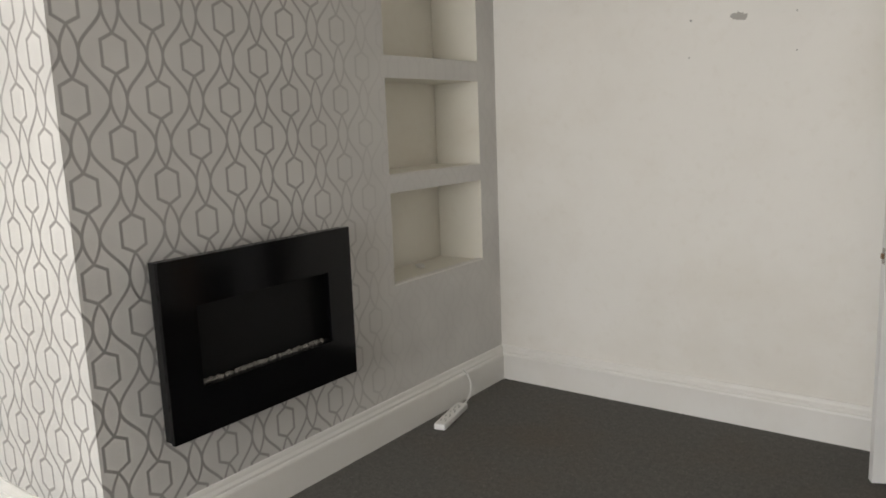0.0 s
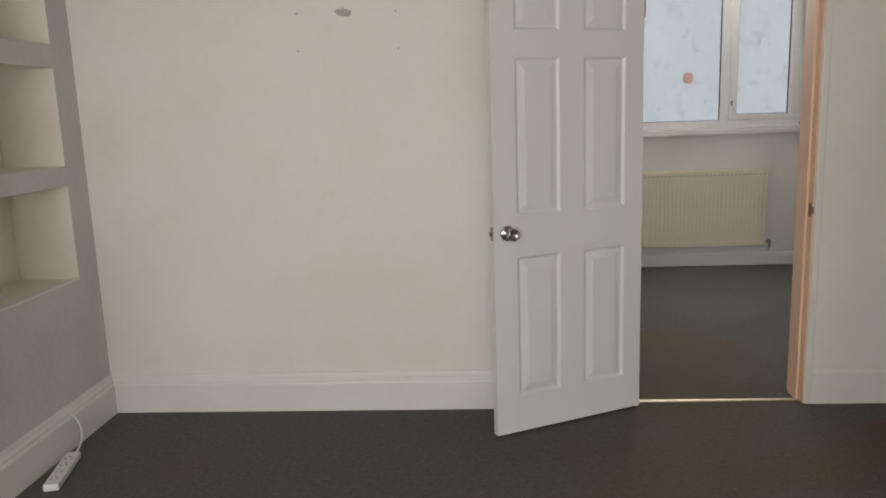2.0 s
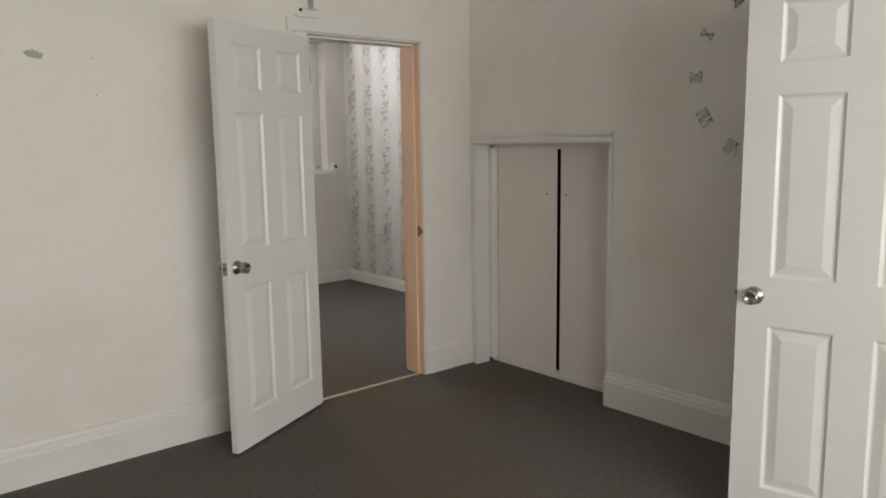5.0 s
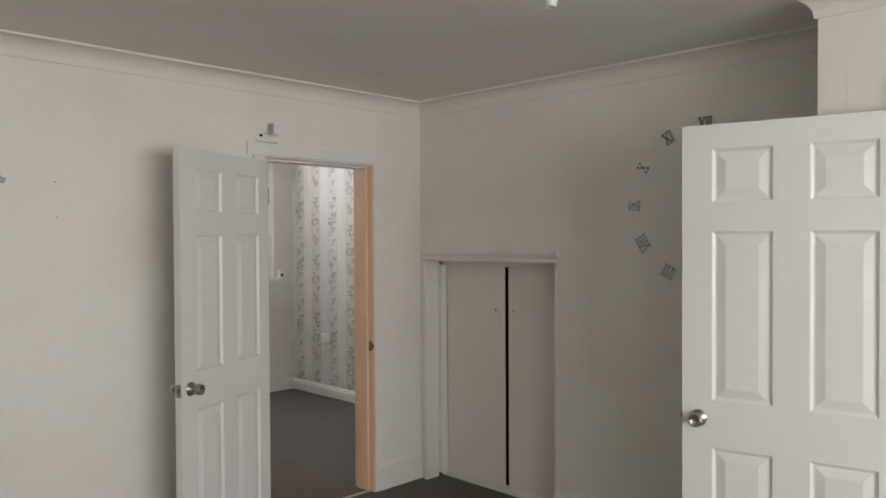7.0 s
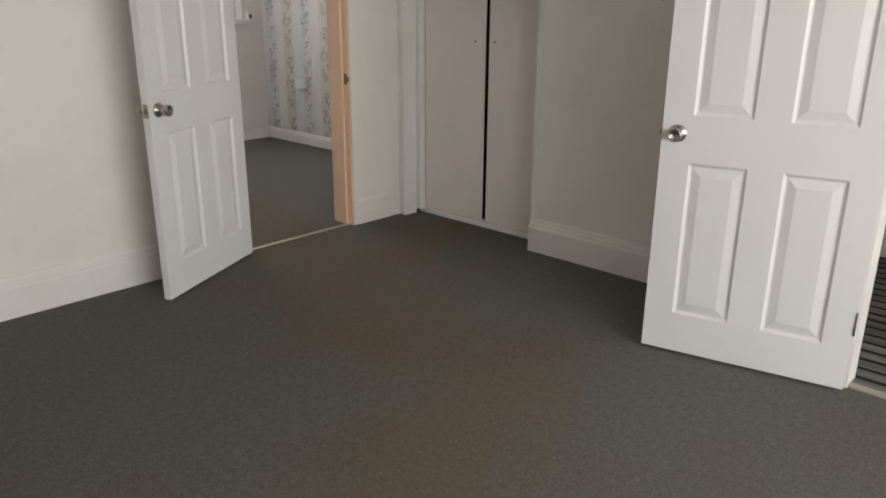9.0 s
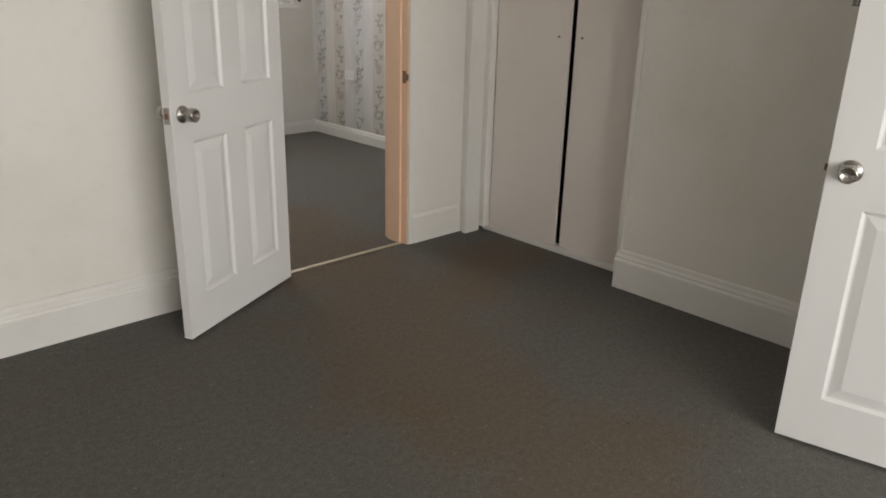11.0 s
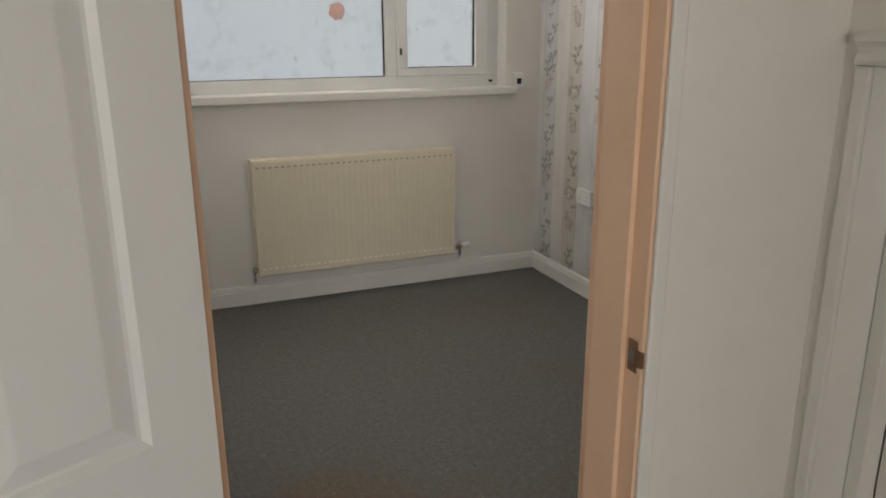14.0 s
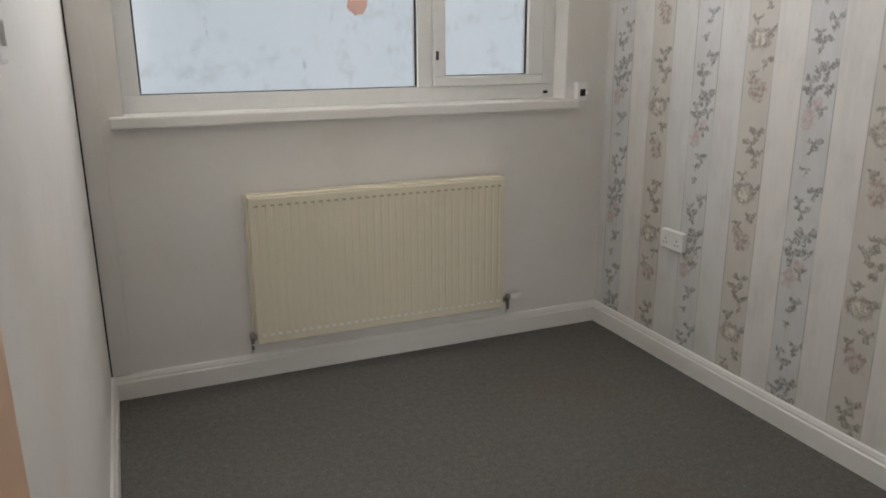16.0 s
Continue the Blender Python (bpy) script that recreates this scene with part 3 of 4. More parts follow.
def panel_door(name, m, label, width=DW):
    k = width / DW
    XS = (0, 0.098 * k, 0.312 * k, 0.436 * k, 0.650 * k, width)
    door = empty(name, m)
    bm = bmesh.new()
    for i in range(5):
        for j in range(7):
            if i in (1, 3) and j in (1, 3, 5):
                continue
            for y in (0.0, -DT):
                bm.faces.new([bm.verts.new(p) for p in ((XS[i], y, ZS[j]), (XS[i + 1], y, ZS[j]), (XS[i + 1], y, ZS[j + 1]), (XS[i], y, ZS[j + 1]))])
    for a, b in (((0, 0), (width, 0)), ((width, 0), (width, DH)), ((width, DH), (0, DH)), ((0, DH), (0, 0))):
        bm.faces.new([bm.verts.new(p) for p in ((a[0], 0, a[1]), (b[0], 0, b[1]), (b[0], -DT, b[1]), (a[0], -DT, a[1]))])
    bmesh.ops.remove_doubles(bm, verts=bm.verts, dist=0.0001)
    mesh_ob("leaf", bm, DOOR, parent=door)
    for j in (1, 3, 5):
        me = panel_mesh(XS[2] - XS[1], ZS[j + 1] - ZS[j])
        for i in (1, 3):
            p = new("panel", me)
            p.parent = door
            p.matrix_basis = pose(XS[i], 0, ZS[j])
    knob_part(door, 1, width)
    knob_part(door, -1, width)
    latch = box("latch_plate", (width - 0.0005, -0.030, 0.865), (width + 0.0015, -0.006, 0.925), STEEL, 0.0006, door)
    box("latch_bolt", (width, -0.024, 0.885), (width + 0.010, -0.012, 0.905), BRASS, 0.002, door)
    for z in (0.22, 1.78):
        box("hinge", (-0.004, -0.006, z), (0.002, 0.0045, z + 0.09), STEEL, 0.001, door)
    return tagged(door, label, "door", "six-panel doors")


panel_door("panel_door", pose(0.604, 3.774, 0.012, 0, 0, 206.6), "white moulded six-panel door standing open, brushed steel knob", 0.755)
panel_door("panel_door", pose(1.228, 0.825, 0.012, 0, 0, 102.1), "white moulded six-panel door swung back against the wall")

# ---- front room ----
# electric fire on the papered breast
fire = empty("electric_fire", pose(-1.855, 2.03, 0.449))
FW, FH = 0.868, 0.610
bm = bmesh.new()
y0, y1 = -FW / 2, FW / 2
OY0, OY1, OZ0, OZ1 = y0 + 0.13, y1 - 0.13, 0.165, 0.445
for lo, hi in (((-0.018, y0, 0), (0, y1, OZ0)), ((-0.018, y0, OZ1), (0, y1, FH)), ((-0.018, y0, OZ0), (0, OY0, OZ1)), ((-0.018, OY1, OZ0), (0, y1, OZ1))):
    add_box(bm, lo, hi)
bmesh.ops.remove_doubles(bm, verts=bm.verts, dist=0.0001)
mesh_ob("glass_front", bm, BLACK, parent=fire)
box("casing", (WX + 1.855, y0 + 0.09, 0.09), (-0.056, y1 - 0.09, FH - 0.09), SOOT, 0.003, fire)
bm = bmesh.new()
for lo, hi in (((-0.055, y0 + 0.004, 0.004), (-0.018, y0 + 0.014, FH - 0.004)), ((-0.055, y1 - 0.014, 0.004), (-0.018, y1 - 0.004, FH - 0.004)), ((-0.055, y0 + 0.015, FH - 0.014), (-0.018, y1 - 0.015, FH - 0.004)), ((-0.055, y0 + 0.015, 0.004), (-0.018, y1 - 0.015, 0.014))):
    add_box(bm, lo, hi)
mesh_ob("side_casing", bm, SOOT, parent=fire)
bm = bmesh.new()
for lo, hi in (((-0.052, OY0 - 0.01, OZ0 - 0.012), (-0.019, OY1 + 0.01, OZ0 - 0.001)), ((-0.052, OY0 - 0.01, OZ1), (-0.019, OY1 + 0.01, OZ1 + 0.01))):
    add_box(bm, lo, hi)
mesh_ob("firebox", bm, SOOT, parent=fire)
rnd = random.Random(4)
bm = bmesh.new()
for i in range(190):
    y = OY0 + 0.02 + (OY1 - OY0 - 0.04) * rnd.random()
    r = 0.004 + 0.005 * rnd.random()
    bmesh.ops.create_icosphere(bm, subdivisions=1, radius=r, matrix=pose(-0.026 - 0.014 * rnd.random(), y, OZ0 + r * 0.7, rnd.random() * 90, rnd.random() * 90, 0))
tagged(mesh_ob("pebbles", bm, PALE, parent=fire, smooth=True), "pale pebbles", kind="stuff")
tagged(fire, "black glass wall-mounted electric fire on patterned wallpaper", "fireplace")

# extension lead beside the skirting
lead = empty("extension_lead", pose(-1.868, 3.13, 0.0, 0, 0, 13))
bm = bmesh.new()
add_box(bm, (-0.030, -0.15, 0.001), (0.030, 0.15, 0.032), 0.008)
mesh_ob("body", bm, PLASTIC, parent=lead)
for k in range(4):
    bm = bmesh.new()
    for dx, dy, w, h in ((-0.012, -0.011, 0.004, 0.010), (0.010, -0.011, 0.004, 0.010), (0.0, 0.009, 0.010, 0.004)):
        add_box(bm, (dx - w / 2, -0.09 + 0.06 * k + dy - h / 2, 0.0315), (dx + w / 2, -0.09 + 0.06 * k + dy + h / 2, 0.0326))
    mesh_ob("socket_holes", bm, DARK, parent=lead)
tube("flex", [(0, 0.15, 0.018), (0.01, 0.22, 0.02), (0.015, 0.27, 0.08), (-0.03, 0.285, 0.17), (-0.10, 0.24, 0.2), (-0.11, 0.1, 0.195)], 0.0045, PLASTIC, lead)
tagged(lead, "white plastic extension lead lying on the carpet", "extension lead")

# marks on the long wall: screw holes and a patch of bare plaster
for x, z, r in ((-0.928, 1.871, 0.006), (-0.482, 1.866, 0.004), (-0.933, 1.708, 0.004), (-0.477, 1.704, 0.003)):
    hole = empty("screw_hole", pose(x, NY - 0.0004, z, 90))
    bm = bmesh.new()
    lathe(bm, [(r, 0), (r * 0.9, 0.0015), (r * 0.4, 0.001)], 12)
    mesh_ob("plug", bm, FILLER if r > 0.003 else PALE, parent=hole)
    tagged(hole, "small dark plugged screw hole in white wall", "screw hole", "screw holes in the wall")
patch = empty("plaster_patch", pose(-0.717, NY - 0.0004, 1.868))
bm = bmesh.new()
rnd = random.Random(8)
ring = []
for i in range(22):
    a = 2 * math.pi * i / 22
    r = 0.018 + 0.010 * rnd.random() + 0.012 * max(0, math.cos(a * 2 + 0.5))
    ring.append((r * math.cos(a) * 1.15, r * math.sin(a) * 0.8))
front = [bm.verts.new((x * 0.85, -0.0018, z * 0.85)) for x, z in ring]
back = [bm.verts.new((x, 0, z)) for x, z in ring]
bm.faces.new(front)
for i in range(22):
    bm.faces.new((front[i], front[(i + 1) % 22], back[(i + 1) % 22], back[i]))
mesh_ob("plaster", bm, FILLER, parent=patch)
tagged(patch, "ragged grey patch of bare plaster on white wall", "wall patch")

tagged(box("trim_niche_ledge", (WX - 0.03, 2.886, 0.7155), (WX + 0.005, 3.629, 0.724), GLOSS, 0.002), kind="structure")
# scrap left in the lowest niche
scrap = empty("paper_scrap", pose(-2.16, 3.30, 0.7152))
bm = bmesh.new()
rnd = random.Random(12)
bmesh.ops.create_icosphere(bm, subdivisions=2, radius=0.03)
for v in bm.verts:
    v.co *= 0.7 + 0.5 * rnd.random()
    v.co.z = max(v.co.z * 0.45 + 0.008, 0.0)
mesh_ob("paper", bm, PLASTIC, parent=scrap)
tagged(scrap, "small crumpled white scrap lying in the wall niche", "paper scrap")

# under-stairs cupboard
tagged(box("trim_cupboard_post", (EX + 0.099, 3.700, 0.028), (EX + 0.150, 3.734, 1.425), GLOSS, 0.003), kind="structure")
cup = empty("understairs_cupboard", pose(0, 0, 0))
CX = EX + 0.150
box("door", (CX, 3.205, 0.032), (CX + 0.018, 3.698, 1.425), CUPB, 0.002, cup)
box("door", (CX + 0.022, 2.66, 0.032), (CX + 0.040, 3.184, 1.425), CUPB, 0.002, cup)
box("track", (CX - 0.010, 2.66, 0.0), (CX + 0.060, 3.74, 0.030), GLOSS, 0.003, cup)
box("fascia", (CX - 0.006, 2.66, 1.418), (CX + 0.060, 3.74, 1.50), GLOSS, 0.003, cup)
# black sheet standing in for the shade seen through the door gap
box("shade_sheet", (CX + 0.10, 2.62, 0.0), (CX + 0.12, 3.76, 1.5), DARK, 0, cup)
for y, x in ((3.272, CX), (3.142, CX + 0.022)):
    bm = bmesh.new()
    lathe(bm, [(0.007, 0), (0.006, 0.003), (0.003, 0.002)], 12, pose(x, y, 1.146, 0, -90, 0))
    mesh_ob("screw", bm, BRASS, parent=cup)
tagged(cup, "cream painted under-stairs cupboard with two flat sliding doors", "cupboard")
LEDGE = [(0, 1.452), (0.016, 1.455), (0.020, 1.462), (0.012, 1.474), (0.012, 1.486), (0.024, 1.496), (0.028, 1.505), (0.022, 1.512), (0, 1.514)]
run("trim_cupboard_head", LEDGE, (EX, 3.765), (EX, 2.670), (-1, 0), GLOSS)
tagged(box("trim_cupboard_side", (EX - 0.014, 3.734, 0), (EX - 0.0005, 3.765, 1.452), GLOSS, 0.004), kind="structure")
tagged(box("trim_cupboard_edge", (EX - 0.008, 2.672, 0.0), (EX - 0.0005, 2.699, 1.452), GLOSS, 0.003), kind="structure")

# big clock of stuck-on numerals
clock = empty("wall_clock", pose(EX, 1.815, 1.763))
STROKES = {"I": [((0, -1), (0, 1))], "V": [((-0.45, 1), (0, -1)), ((0.45, 1), (0, -1))], "X": [((-0.5, 1), (0.5, -1)), ((0.5, 1), (-0.5, -1))]}
ADV = {"I": 0.55, "V": 1.15, "X": 1.2}


def numeral(text, hour):
    bm = bmesh.new()
    width = sum(ADV[c] for c in text)
    h, x = 0.030, -width / 2
    def bar(p, q, w):
        d = (q - p)
        ln, ang = d.length, math.atan2(d.y, d.x)
        r = bmesh.ops.create_cube(bm, size=1)
        bmesh.ops.transform(bm, verts=r["verts"], matrix=Matrix.Translation(((p + q) / 2).to_3d() + Vector((0, 0, 0.002))) @ Matrix.Rotation(ang, 4, "Z") @ Matrix.Diagonal((ln, w, 0.004, 1)))
    for c in text:
        cx = x + ADV[c] / 2
        for i, (a, b) in enumerate(STROKES[c]):
            bar(Vector(((cx + a[0]) * h, a[1] * h)), Vector(((cx + b[0]) * h, b[1] * h)), 0.013 if i == 0 else 0.006)
        x += ADV[c]
    for s in (1, -1):
        bar(Vector((-width / 2 * h, s * h)), Vector((width / 2 * h, s * h)), 0.004)
    a = math.radians(hour * 30)
    r = 0.384
    # seen from the room, hours run clockwise: to the viewer's right is -y
    face = Matrix(((0, 0, -1), (-1, 0, 0), (0, 1, 0))).to_4x4()
    place = Matrix.Translation((-0.0005, -r * math.sin(a), r * math.cos(a))) @ face @ Matrix.Rotation(-a, 4, "Z")
    mesh_ob("numeral", bm, GREYM, parent=clock, m=place)


for text, hour in (("VI", 6), ("VII", 7), ("VIII", 8), ("IX", 9), ("X", 10), ("XI", 11), ("XII", 12)):
    numeral(text, hour)
tagged(clock, "large clock of grey mirrored roman numerals stuck on wall", "wall clock")

# alarm sensor over the door, pendant lamp holder
bell = empty("wall_sensor", pose(0.625, NY - 0.001, 2.136))
box("bracket", (-0.085, -0.022, 0.0), (0.055, -0.001, 0.012), PLASTIC, 0.003, bell)
bm = bmesh.new()
add_box(bm, (-0.020, -0.050, 0.040), (0.022, -0.001, 0.108), 0.007)
mesh_ob("housing", bm, PLASTIC, parent=bell, m=pose(0.012, 0, 0, 0, 0, 12))
bm = bmesh.new()
add_box(bm, (-0.023, -0.046, 0.046), (-0.0195, -0.006, 0.102), 0.001)
mesh_ob("lens", bm, FILLER, parent=bell, m=pose(0.012, 0, 0, 0, 0, 12))
tube("arm", [(-0.005, -0.02, 0.06), (-0.025, -0.015, 0.05), (-0.05, -0.01, 0.038)], 0.004, PLASTIC, bell)
box("lug", (-0.058, -0.014, 0.030), (-0.044, -0.002, 0.044), SOOT, 0.002, bell)
tagged(bell, "small white plastic sensor over the door frame", "sensor")
pend = empty("pendant_lamp_holder", pose(0.03, 1.43, H1))
bm = bmesh.new()
lathe(bm, [(0.045, -0.0005), (0.045, -0.012), (0.030, -0.026), (0.006, -0.032)], 28)
mesh_ob("ceiling_rose", bm, PLASTIC, parent=pend, smooth=True)
tube("flex", [(0, 0, -0.03), (0.002, 0, -0.08), (0, 0, -0.165)], 0.0035, PLASTIC, pend)
bm = bmesh.new()
lathe(bm, [(0.006, -0.160), (0.014, -0.170), (0.017, -0.180), (0.017, -0.217), (0.021, -0.219), (0.021, -0.227), (0.0165, -0.229), (0.0165, -0.245), (0.013, -0.246), (0.013, -0.225)], 28)
mesh_ob("lamp_holder", bm, PLASTIC, parent=pend, smooth=True)
tagged(pend, "white pendant lamp holder without bulb on ceiling", "pendant lamp")

# front window, behind the walker, and the unseen opening added to brighten the hall
def casement(name, x0, x1, z0, z1, y, bars, kind="structure"):
    bm = bmesh.new()
    w, d = 0.06, 0.06
    for lo, hi in (((x0, y, z0), (x1, y + d, z0 + w)), ((x0, y, z1 - w), (x1, y + d, z1)), ((x0, y, z0 + w), (x0 + w, y + d, z1 - w)), ((x1 - w, y, z0 + w), (x1, y + d, z1 - w))):
        add_box(bm, lo, hi, 0.004)
    for b in bars:
        add_box(bm, (b - w / 2, y, z0 + w), (b + w / 2, y + d, z1 - w), 0.004)
    return tagged(mesh_ob(name, bm, UPVC), kind=kind)


casement("window_front", -2.65, 0.8, 0.78, 2.32, SOUTH - 0.20, (-1.5, -0.35))
casement("window_hall_added", 1.72, 2.48, 0.6, 2.3, SOUTH - 0.20, ())

# ---- hall: doorway, striped carpet and the foot of the stairs ----
tagged(box("trim_hall_lining_north", (E2X - 0.001, 0.823, 0), (E2X + 0.101, 0.8395, 2.069), GLOSS, 0), kind="structure")
for nm, y0_, y1_, z0_, z1_ in (("trim_hall_architrave_north", 0.843, 0.905, 0, 2.075), ("trim_hall_architrave_head", 0.0, 0.905, 2.0755, 2.145), ("trim_hall_architrave_south", 0.0, 0.058, 0, 2.075)):
    tagged(box(nm, (E2X - 0.016, y0_, z0_), (E2X - 0.0005, y1_, z1_), GLOSS, 0.004), kind="structure")
tagged(box("floor_hall_carpet", (E2X + 0.045, SOUTH, 0.0005), (3.05, 1.16, 0.008), STRIPE, 0.002), kind="structure")
tagged(box("trim_hall_threshold", (E2X + 0.005, 0.061, 0.0), (E2X + 0.044, 0.822, 0.012), plain("worn_threshold", (0.33, 0.30, 0.27), 0.6), 0.005), kind="structure")
stair = empty("staircase", pose(2.05, 1.16, 0))
for k in range(7):
    bm = bmesh.new()
    add_box(bm, (-0.12 if k else -0.02, 0.225 * k, 0.185 * k if k else 0.0085), (0.86, 0.225 * k + 0.25, 0.185 * (k + 1)), 0.022)
    mesh_ob("step", bm, STRIPE, parent=stair)
box("stringer", (0.865, 0.0, 0.0085), (0.90, 0.30, 0.34), GLOSS, 0.003, stair)
tagged(stair, "staircase in dark striped carpet rising from the hall", "staircase")

# ---- back room ----
# window: frame, mullion, casement, panes, sill
FY = 7.066
win = empty("window", pose(0, 0, 0))
MX0, MX1 = 1.935, 2.005
bm = bmesh.new()
for lo, hi in (((WL, FY, WB), (WR, FY + 0.07, WB + 0.07)), ((WL, FY, WT - 0.07), (WR, FY + 0.07, WT)), ((WL, FY, WB + 0.07), (WL + 0.07, FY + 0.07, WT - 0.07)), ((WR - 0.07, FY, WB + 0.07), (WR, FY + 0.07, WT - 0.07)), ((MX0, FY, WB + 0.07), (MX1, FY + 0.07, WT - 0.07))):
    add_box(bm, lo, hi, 0.004)
mesh_ob("frame", bm, UPVC, parent=win)
bm = bmesh.new()
c0, c1, d0, d1 = MX1 + 0.002, WR - 0.072, WB + 0.072, WT - 0.072
for lo, hi in (((c0, FY - 0.016, d0), (c1, FY + 0.05, d0 + 0.045)), ((c0, FY - 0.016, d1 - 0.045), (c1, FY + 0.05, d1)), ((c0, FY - 0.016, d0 + 0.045), (c0 + 0.062, FY + 0.05, d1 - 0.045)), ((c1 - 0.085, FY - 0.016, d0 + 0.045), (c1, FY + 0.05, d1 - 0.045))):
    add_box(bm, lo, hi, 0.005)
mesh_ob("sash", bm, UPVC, parent=win)
bm = bmesh.new()
g = 0.007
for x0, x1, z0, z1, y in ((WL + 0.07, MX0, WB + 0.07, WT - 0.07, FY + 0.018), (c0 + 0.062, c1 - 0.085, d0 + 0.045, d1 - 0.045, FY + 0.008)):
    for lo, hi in (((x0, y, z0), (x1, y + 0.008, z0 + g * 0.6)), ((x0, y, z0 + g), (x0 + g, y + 0.008, z1)), ((x1 - g, y, z0 + g), (x1, y + 0.008, z1))):
        add_box(bm, lo, hi)
mesh_ob("gasket", bm, DARK, parent=win)
for x0, x1, z0, z1, y in ((WL + 0.068, MX0 + 0.002, WB + 0.068, WT - 0.068, FY + 0.03), (c0 + 0.06, c1 - 0.083, d0 + 0.043, d1 - 0.043, FY + 0.02)):
    p = box("pane", (x0, y, z0), (x1, y + 0.006, z1), FILM, 0, win)
    p.visible_shadow = False
box("handle", (c0 + 0.012, FY - 0.03, 1.38), (c0 + 0.022, FY - 0.017, 1.42), DARK, 0.003, win)
box("vent_plug", (WR - 0.060, FY - 0.006, WB + 0.022), (WR - 0.036, FY, WB + 0.036), DARK, 0.002, win)
tagged(win, "white plastic casement window with smeared frosted panes", "window")
tagged(box("window_sill", (WL - 0.055, BY - 0.048, WB - 0.046), (WR + 0.055, FY + 0.002, WB - 0.0005), GLOSS, 0.007), "white painted window sill", kind="structure")
blot = empty("paint_blot", pose(1.66, FY + 0.0285, 1.628))
bm = bmesh.new()
rnd = random.Random(5)
ring = [((0.040 + 0.012 * rnd.random()) * math.cos(2 * math.pi * i / 18), (0.042 + 0.014 * rnd.random()) * math.sin(2 * math.pi * i / 18)) for i in range(18)]
f1, f0 = [bm.verts.new((x, -0.0012, z)) for x, z in ring], [bm.verts.new((x, 0.0012, z)) for x, z in ring]
bm.faces.new(f1)
for i in range(18):
    bm.faces.new((f1[i], f1[(i + 1) % 18], f0[(i + 1) % 18], f0[i]))
mesh_ob("blot", bm, PINK, parent=blot)
tagged(blot, "faded pink blot stuck on the window pane", "paint blot")
back = box("backdrop", (-3.5, 8.2, -1.5), (6.5, 8.22, 5.0), SKYGLOW, 0)
tagged(back, "bright overcast sky behind the window", kind="structure")

# boxed pipe run in the corner with an open joint
tagged(box("trim_pipe_boxing", (BX0 + 0.006, BY - 0.012, 0.111), (BX0 + 0.085, BY - 0.0005, H2), WALL2, 0.002), kind="structure")
tagged(box("trim_open_joint", (BX0 + 0.0005, BY - 0.016, 0.111), (BX0 + 0.0058, BY - 0.0005, H2), DARK, 0), kind="structure")

# radiator
RX0, RX1, RZ0, RZ1, RY = 1.090, 2.300, 0.180, 0.836, 6.870
rad = empty("radiator", pose(RX0, RY, RZ0))
RW, RH = RX1 - RX0, RZ1 - RZ0
bm = bmesh.new()
prof = []
n_rib = 34
pitch = (RW - 0.03) / n_rib
prof.append((0.0, 0.010))
prof.append((0.004, 0.0))
for k in range(n_rib):
    x = 0.015 + pitch * k
    prof += [(x + pitch * 0.30, 0.0), (x + pitch * 0.42, 0.0016), (x + pitch * 0.58, 0.0016), (x + pitch * 0.70, 0.0)]
prof += [(RW - 0.004, 0.0), (RW, 0.010)]
levels = [(0.0, 0.006, 0), (0.004, 0.0, 0), (0.026, 0.0, 0), (0.045, 0.0, 1), (RH - 0.045, 0.0, 1), (RH - 0.026, 0.0, 0), (RH - 0.004, 0.0, 0), (RH, 0.006, 0)]
rows = [[bm.verts.new((x, off + (d if deep or d == 0.010 else 0.0), z)) for x, d in prof] for z, off, deep in levels]
for a, b in zip(rows, rows[1:]):
    for i in range(len(prof) - 1):
        bm.faces.new((a[i], a[i + 1], b[i + 1], b[i]))
edge = [r[0] for r in rows] + rows[-1][1:] + [r[-1] for r in rows[::-1]][1:] + rows[0][::-1][1:-1]
rear = [bm.verts.new((v.co.x, 0.022, v.co.z)) for v in edge]
for i in range(len(edge)):
    bm.faces.new((edge[i], edge[(i + 1) % len(edge)], rear[(i + 1) % len(edge)], rear[i]))
bm.faces.new(rear)
mesh_ob("front_panel", bm, RADP, parent=rad)
# paler dashes across the lower rib ends
bm = bmesh.new()
for k in range(n_rib):
    x = 0.015 + pitch * (k + 0.5)
    add_box(bm, (x - 0.009, -0.0022, 0.036), (x + 0.009, 0.002, 0.047))
tagged(mesh_ob("rib_ends", bm, plain("pale_enamel", (0.90, 0.88, 0.82), 0.6), parent=rad), kind="stuff")
box("rear_panel", (-0.012, 0.045, 0.01), (RW - 0.016, 0.060, RH + 0.012), RADP, 0.004, rad)
bm = bmesh.new()
add_box(bm, (0.002, 0.004, RH - 0.002), (RW - 0.002, 0.058, RH + 0.006), 0.003)
mesh_ob("top_grille", bm, RADP, parent=rad)
for x in (0.002, RW - 0.010):
    box("end_panel", (x, 0.0225, 0.008), (x + 0.008, 0.044, RH - 0.004), RADP, 0.002, rad)
for x in (0.2, RW - 0.2):
    box("bracket", (x, 0.061, 0.03), (x + 0.03, BY - RY - 0.0005, RH - 0.05), UPVC, 0.002, rad)
bm = bmesh.new()
lathe(bm, [(0.009, 0), (0.012, 0.002), (0.012, 0.03), (0.008, 0.034)], 16, pose(RW - 0.006, 0.03, 0.030, 0, 90, 0))
lathe(bm, [(0.008, -0.05), (0.008, 0.0), (0.013, 0.004), (0.013, 0.022), (0.008, 0.026)], 16, pose(RW + 0.040, 0.03, 0.028))
mesh_ob("valve", bm, CHROME, parent=rad, smooth=True)
bm = bmesh.new()
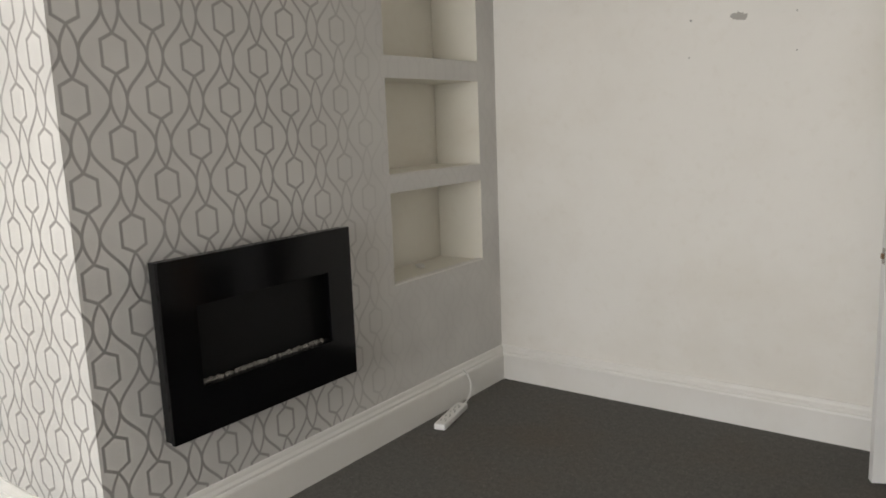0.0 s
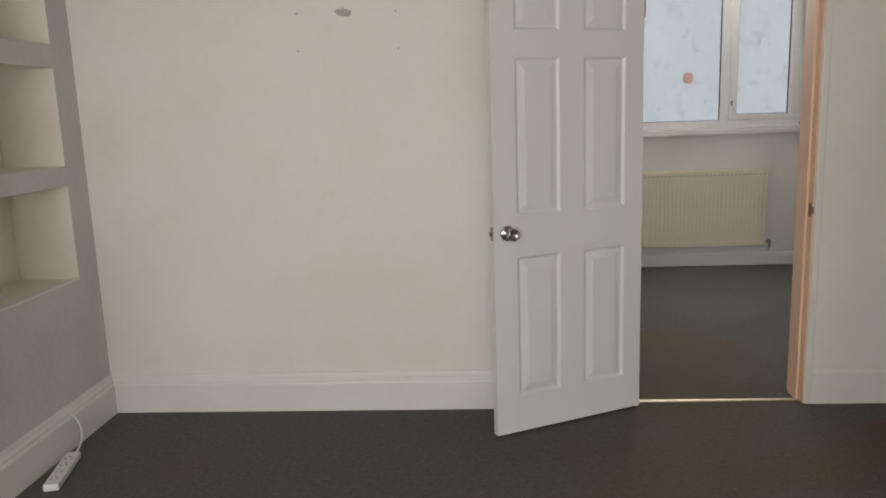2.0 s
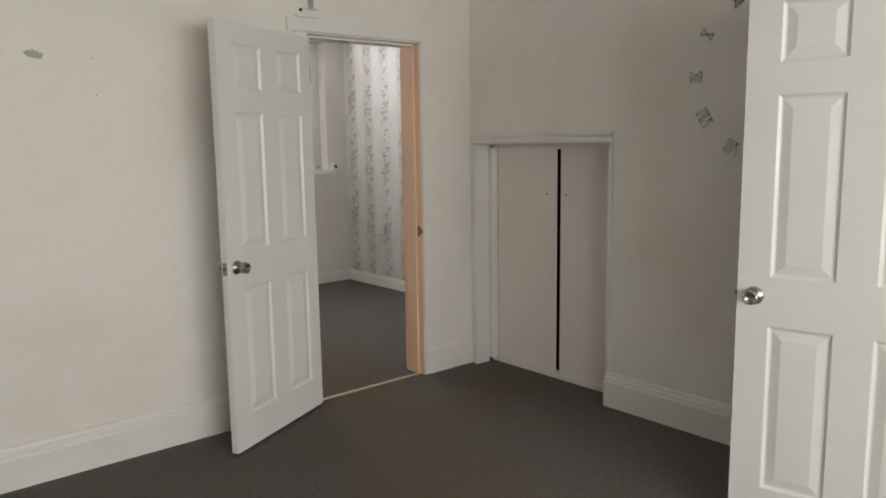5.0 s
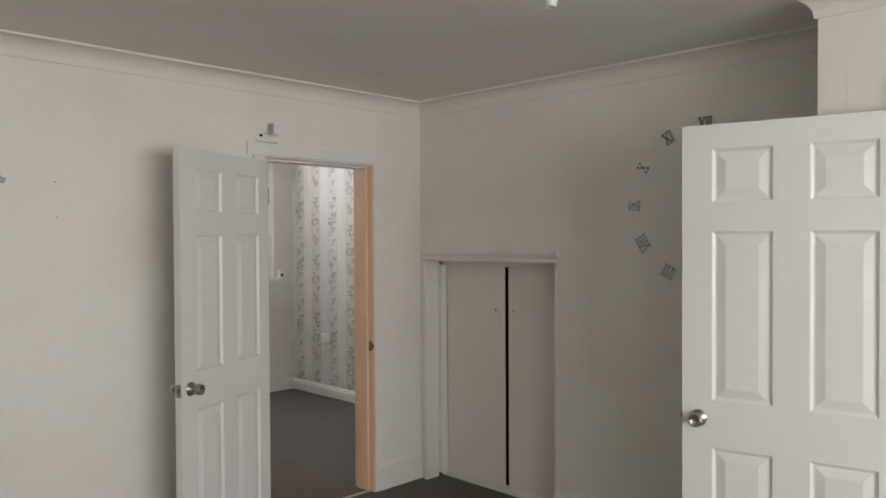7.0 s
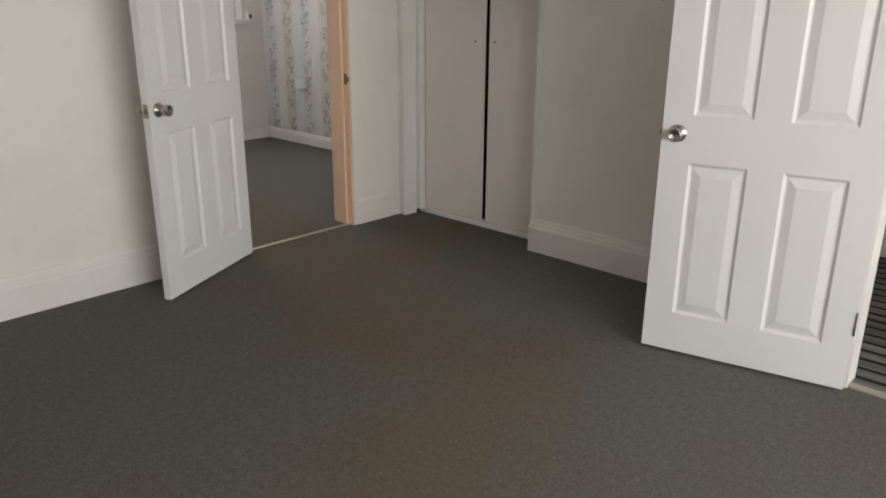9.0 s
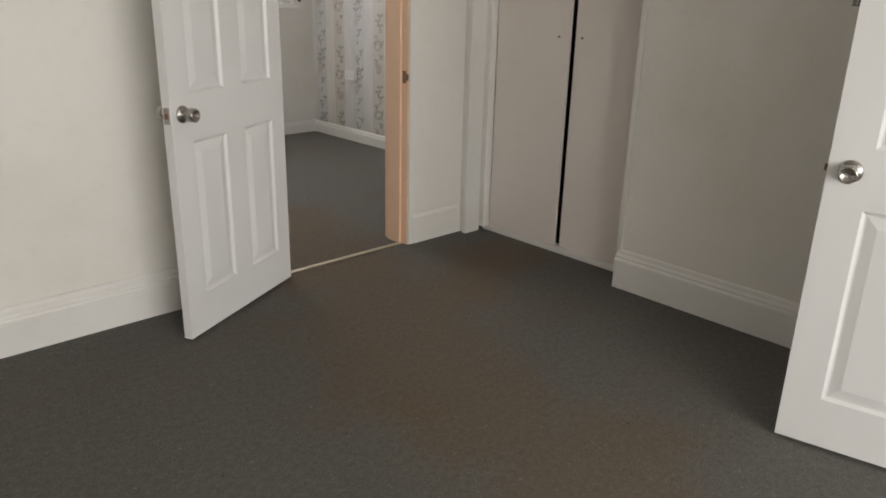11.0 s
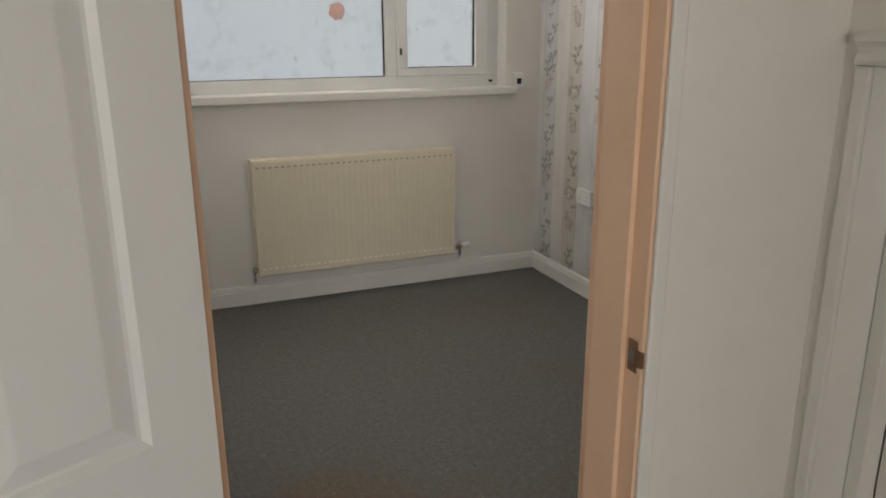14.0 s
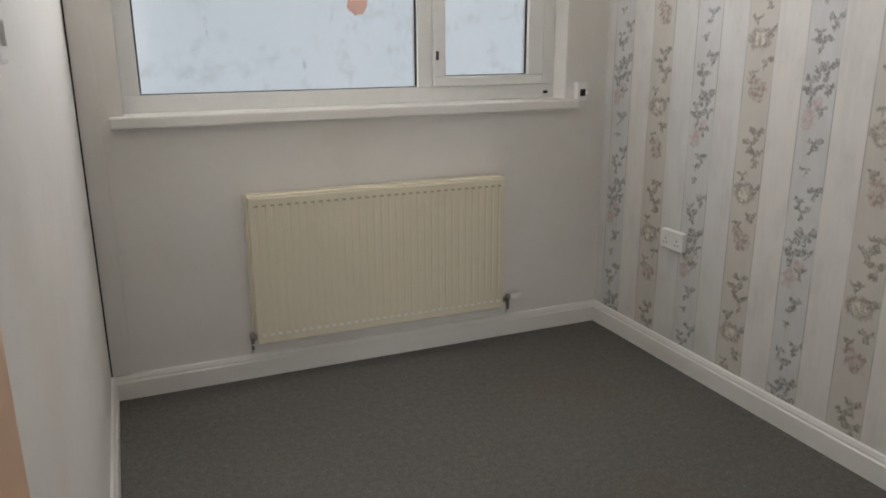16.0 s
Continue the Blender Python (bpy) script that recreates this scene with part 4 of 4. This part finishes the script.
lathe(bm, [(0.010, 0), (0.019, 0.004), (0.020, 0.040), (0.017, 0.056), (0.005, 0.058)], 20, pose(RW + 0.052, 0.028, 0.040, 0, 82, -12))
mesh_ob("valve_head", bm, PLASTIC, parent=rad, smooth=True)
bm = bmesh.new()
lathe(bm, [(0.008, 0), (0.012, 0.003), (0.012, 0.03), (0.006, 0.034)], 16, pose(-0.028, 0.03, 0.028, 0, 90, 0))
lathe(bm, [(0.007, -0.05), (0.007, 0.0), (0.012, 0.003), (0.011, 0.024), (0.006, 0.03)], 16, pose(-0.018, 0.03, 0.022))
mesh_ob("lockshield", bm, CHROME, parent=rad, smooth=True)
for x in (RW + 0.040, -0.018):
    tube("pipe", [(x, 0.03, 0.0), (x, 0.03, -0.03), (x, 0.045, -0.045)], 0.0075, UPVC, rad)
tagged(rad, "magnolia enamelled ribbed panel radiator under the window", "radiator")

# shadow in the slots at the rib tops, painted as darker dashes
bm = bmesh.new()
for k in range(n_rib):
    x = 0.015 + pitch * (k + 0.5)
    add_box(bm, (x - 0.009, -0.0012, RH - 0.040), (x + 0.009, 0.002, RH - 0.031))
tagged(mesh_ob("shaded_rib_tops", bm, plain("slot_shade_enamel", (0.46, 0.40, 0.29), 0.8), parent=rad), kind="stuff")

# socket, thermostat, switch, curtain rail
def plate_box(name, m, w, h, d, label, cat):
    ob = empty(name, m)
    bm = bmesh.new()
    add_box(bm, (-w / 2, -d, -h / 2), (w / 2, 0, h / 2), min(0.006, d * 0.4))
    mesh_ob("plate", bm, PLASTIC, parent=ob)
    return tagged(ob, label, cat)


sock = plate_box("double_socket", pose(BX1 - 0.0005, 6.345, 0.593, 0, 0, -90), 0.146, 0.086, 0.030, "white plastic double socket on floral wallpaper", "socket")
for k in (-1, 1):
    box("switch_rocker", (k * 0.028 - 0.006, -0.0335, 0.018), (k * 0.028 + 0.006, -0.029, 0.034), PLASTIC, 0.002, sock)
    bm = bmesh.new()
    for dx, dz, w, h in ((0, 0.004, 0.004, 0.009), (-0.011, -0.016, 0.008, 0.004), (0.011, -0.016, 0.008, 0.004)):
        add_box(bm, (k * 0.038 + dx - w / 2, -0.0306, dz - h / 2), (k * 0.038 + dx + w / 2, -0.0296, dz + h / 2))
    mesh_ob("socket_holes", bm, DARK, parent=sock)
stat = plate_box("thermostat", pose(2.742, BY - 0.0005, 1.225), 0.062, 0.085, 0.034, "small white wall thermostat with dark dial window", "thermostat")
box("dial_window", (-0.014, -0.0362, -0.024), (0.016, -0.0335, 0.010), DARK, 0.001, stat)
box("dial", (0.016, -0.046, -0.016), (0.038, -0.012, 0.004), PLASTIC, 0.003, stat)
sw = plate_box("light_switch", pose(BX0 + 0.0005, 4.975, 1.482, 0, 0, 90), 0.086, 0.086, 0.022, "white plastic light switch on cream wall", "light switch")
box("rocker", (-0.012, -0.028, -0.018), (0.012, -0.021, 0.018), PLASTIC, 0.003, sw)
rail = empty("curtain_rail", pose(0, 6.862, 2.50))
tube("rod", [(BX0 + 0.02, 0, 0), (1.2, 0, 0.0), (2.0, 0, 0.0), (BX1 - 0.02, 0, 0)], 0.010, RAIL, rail)
for x in (0.62, 1.7, 2.80):
    box("bracket", (x - 0.008, -0.004, -0.012), (x + 0.008, BY - 6.862 - 0.0005, 0.012), RAIL, 0.002, rail)
tagged(rail, "thin dull metal curtain rail above the window", "curtain rail")
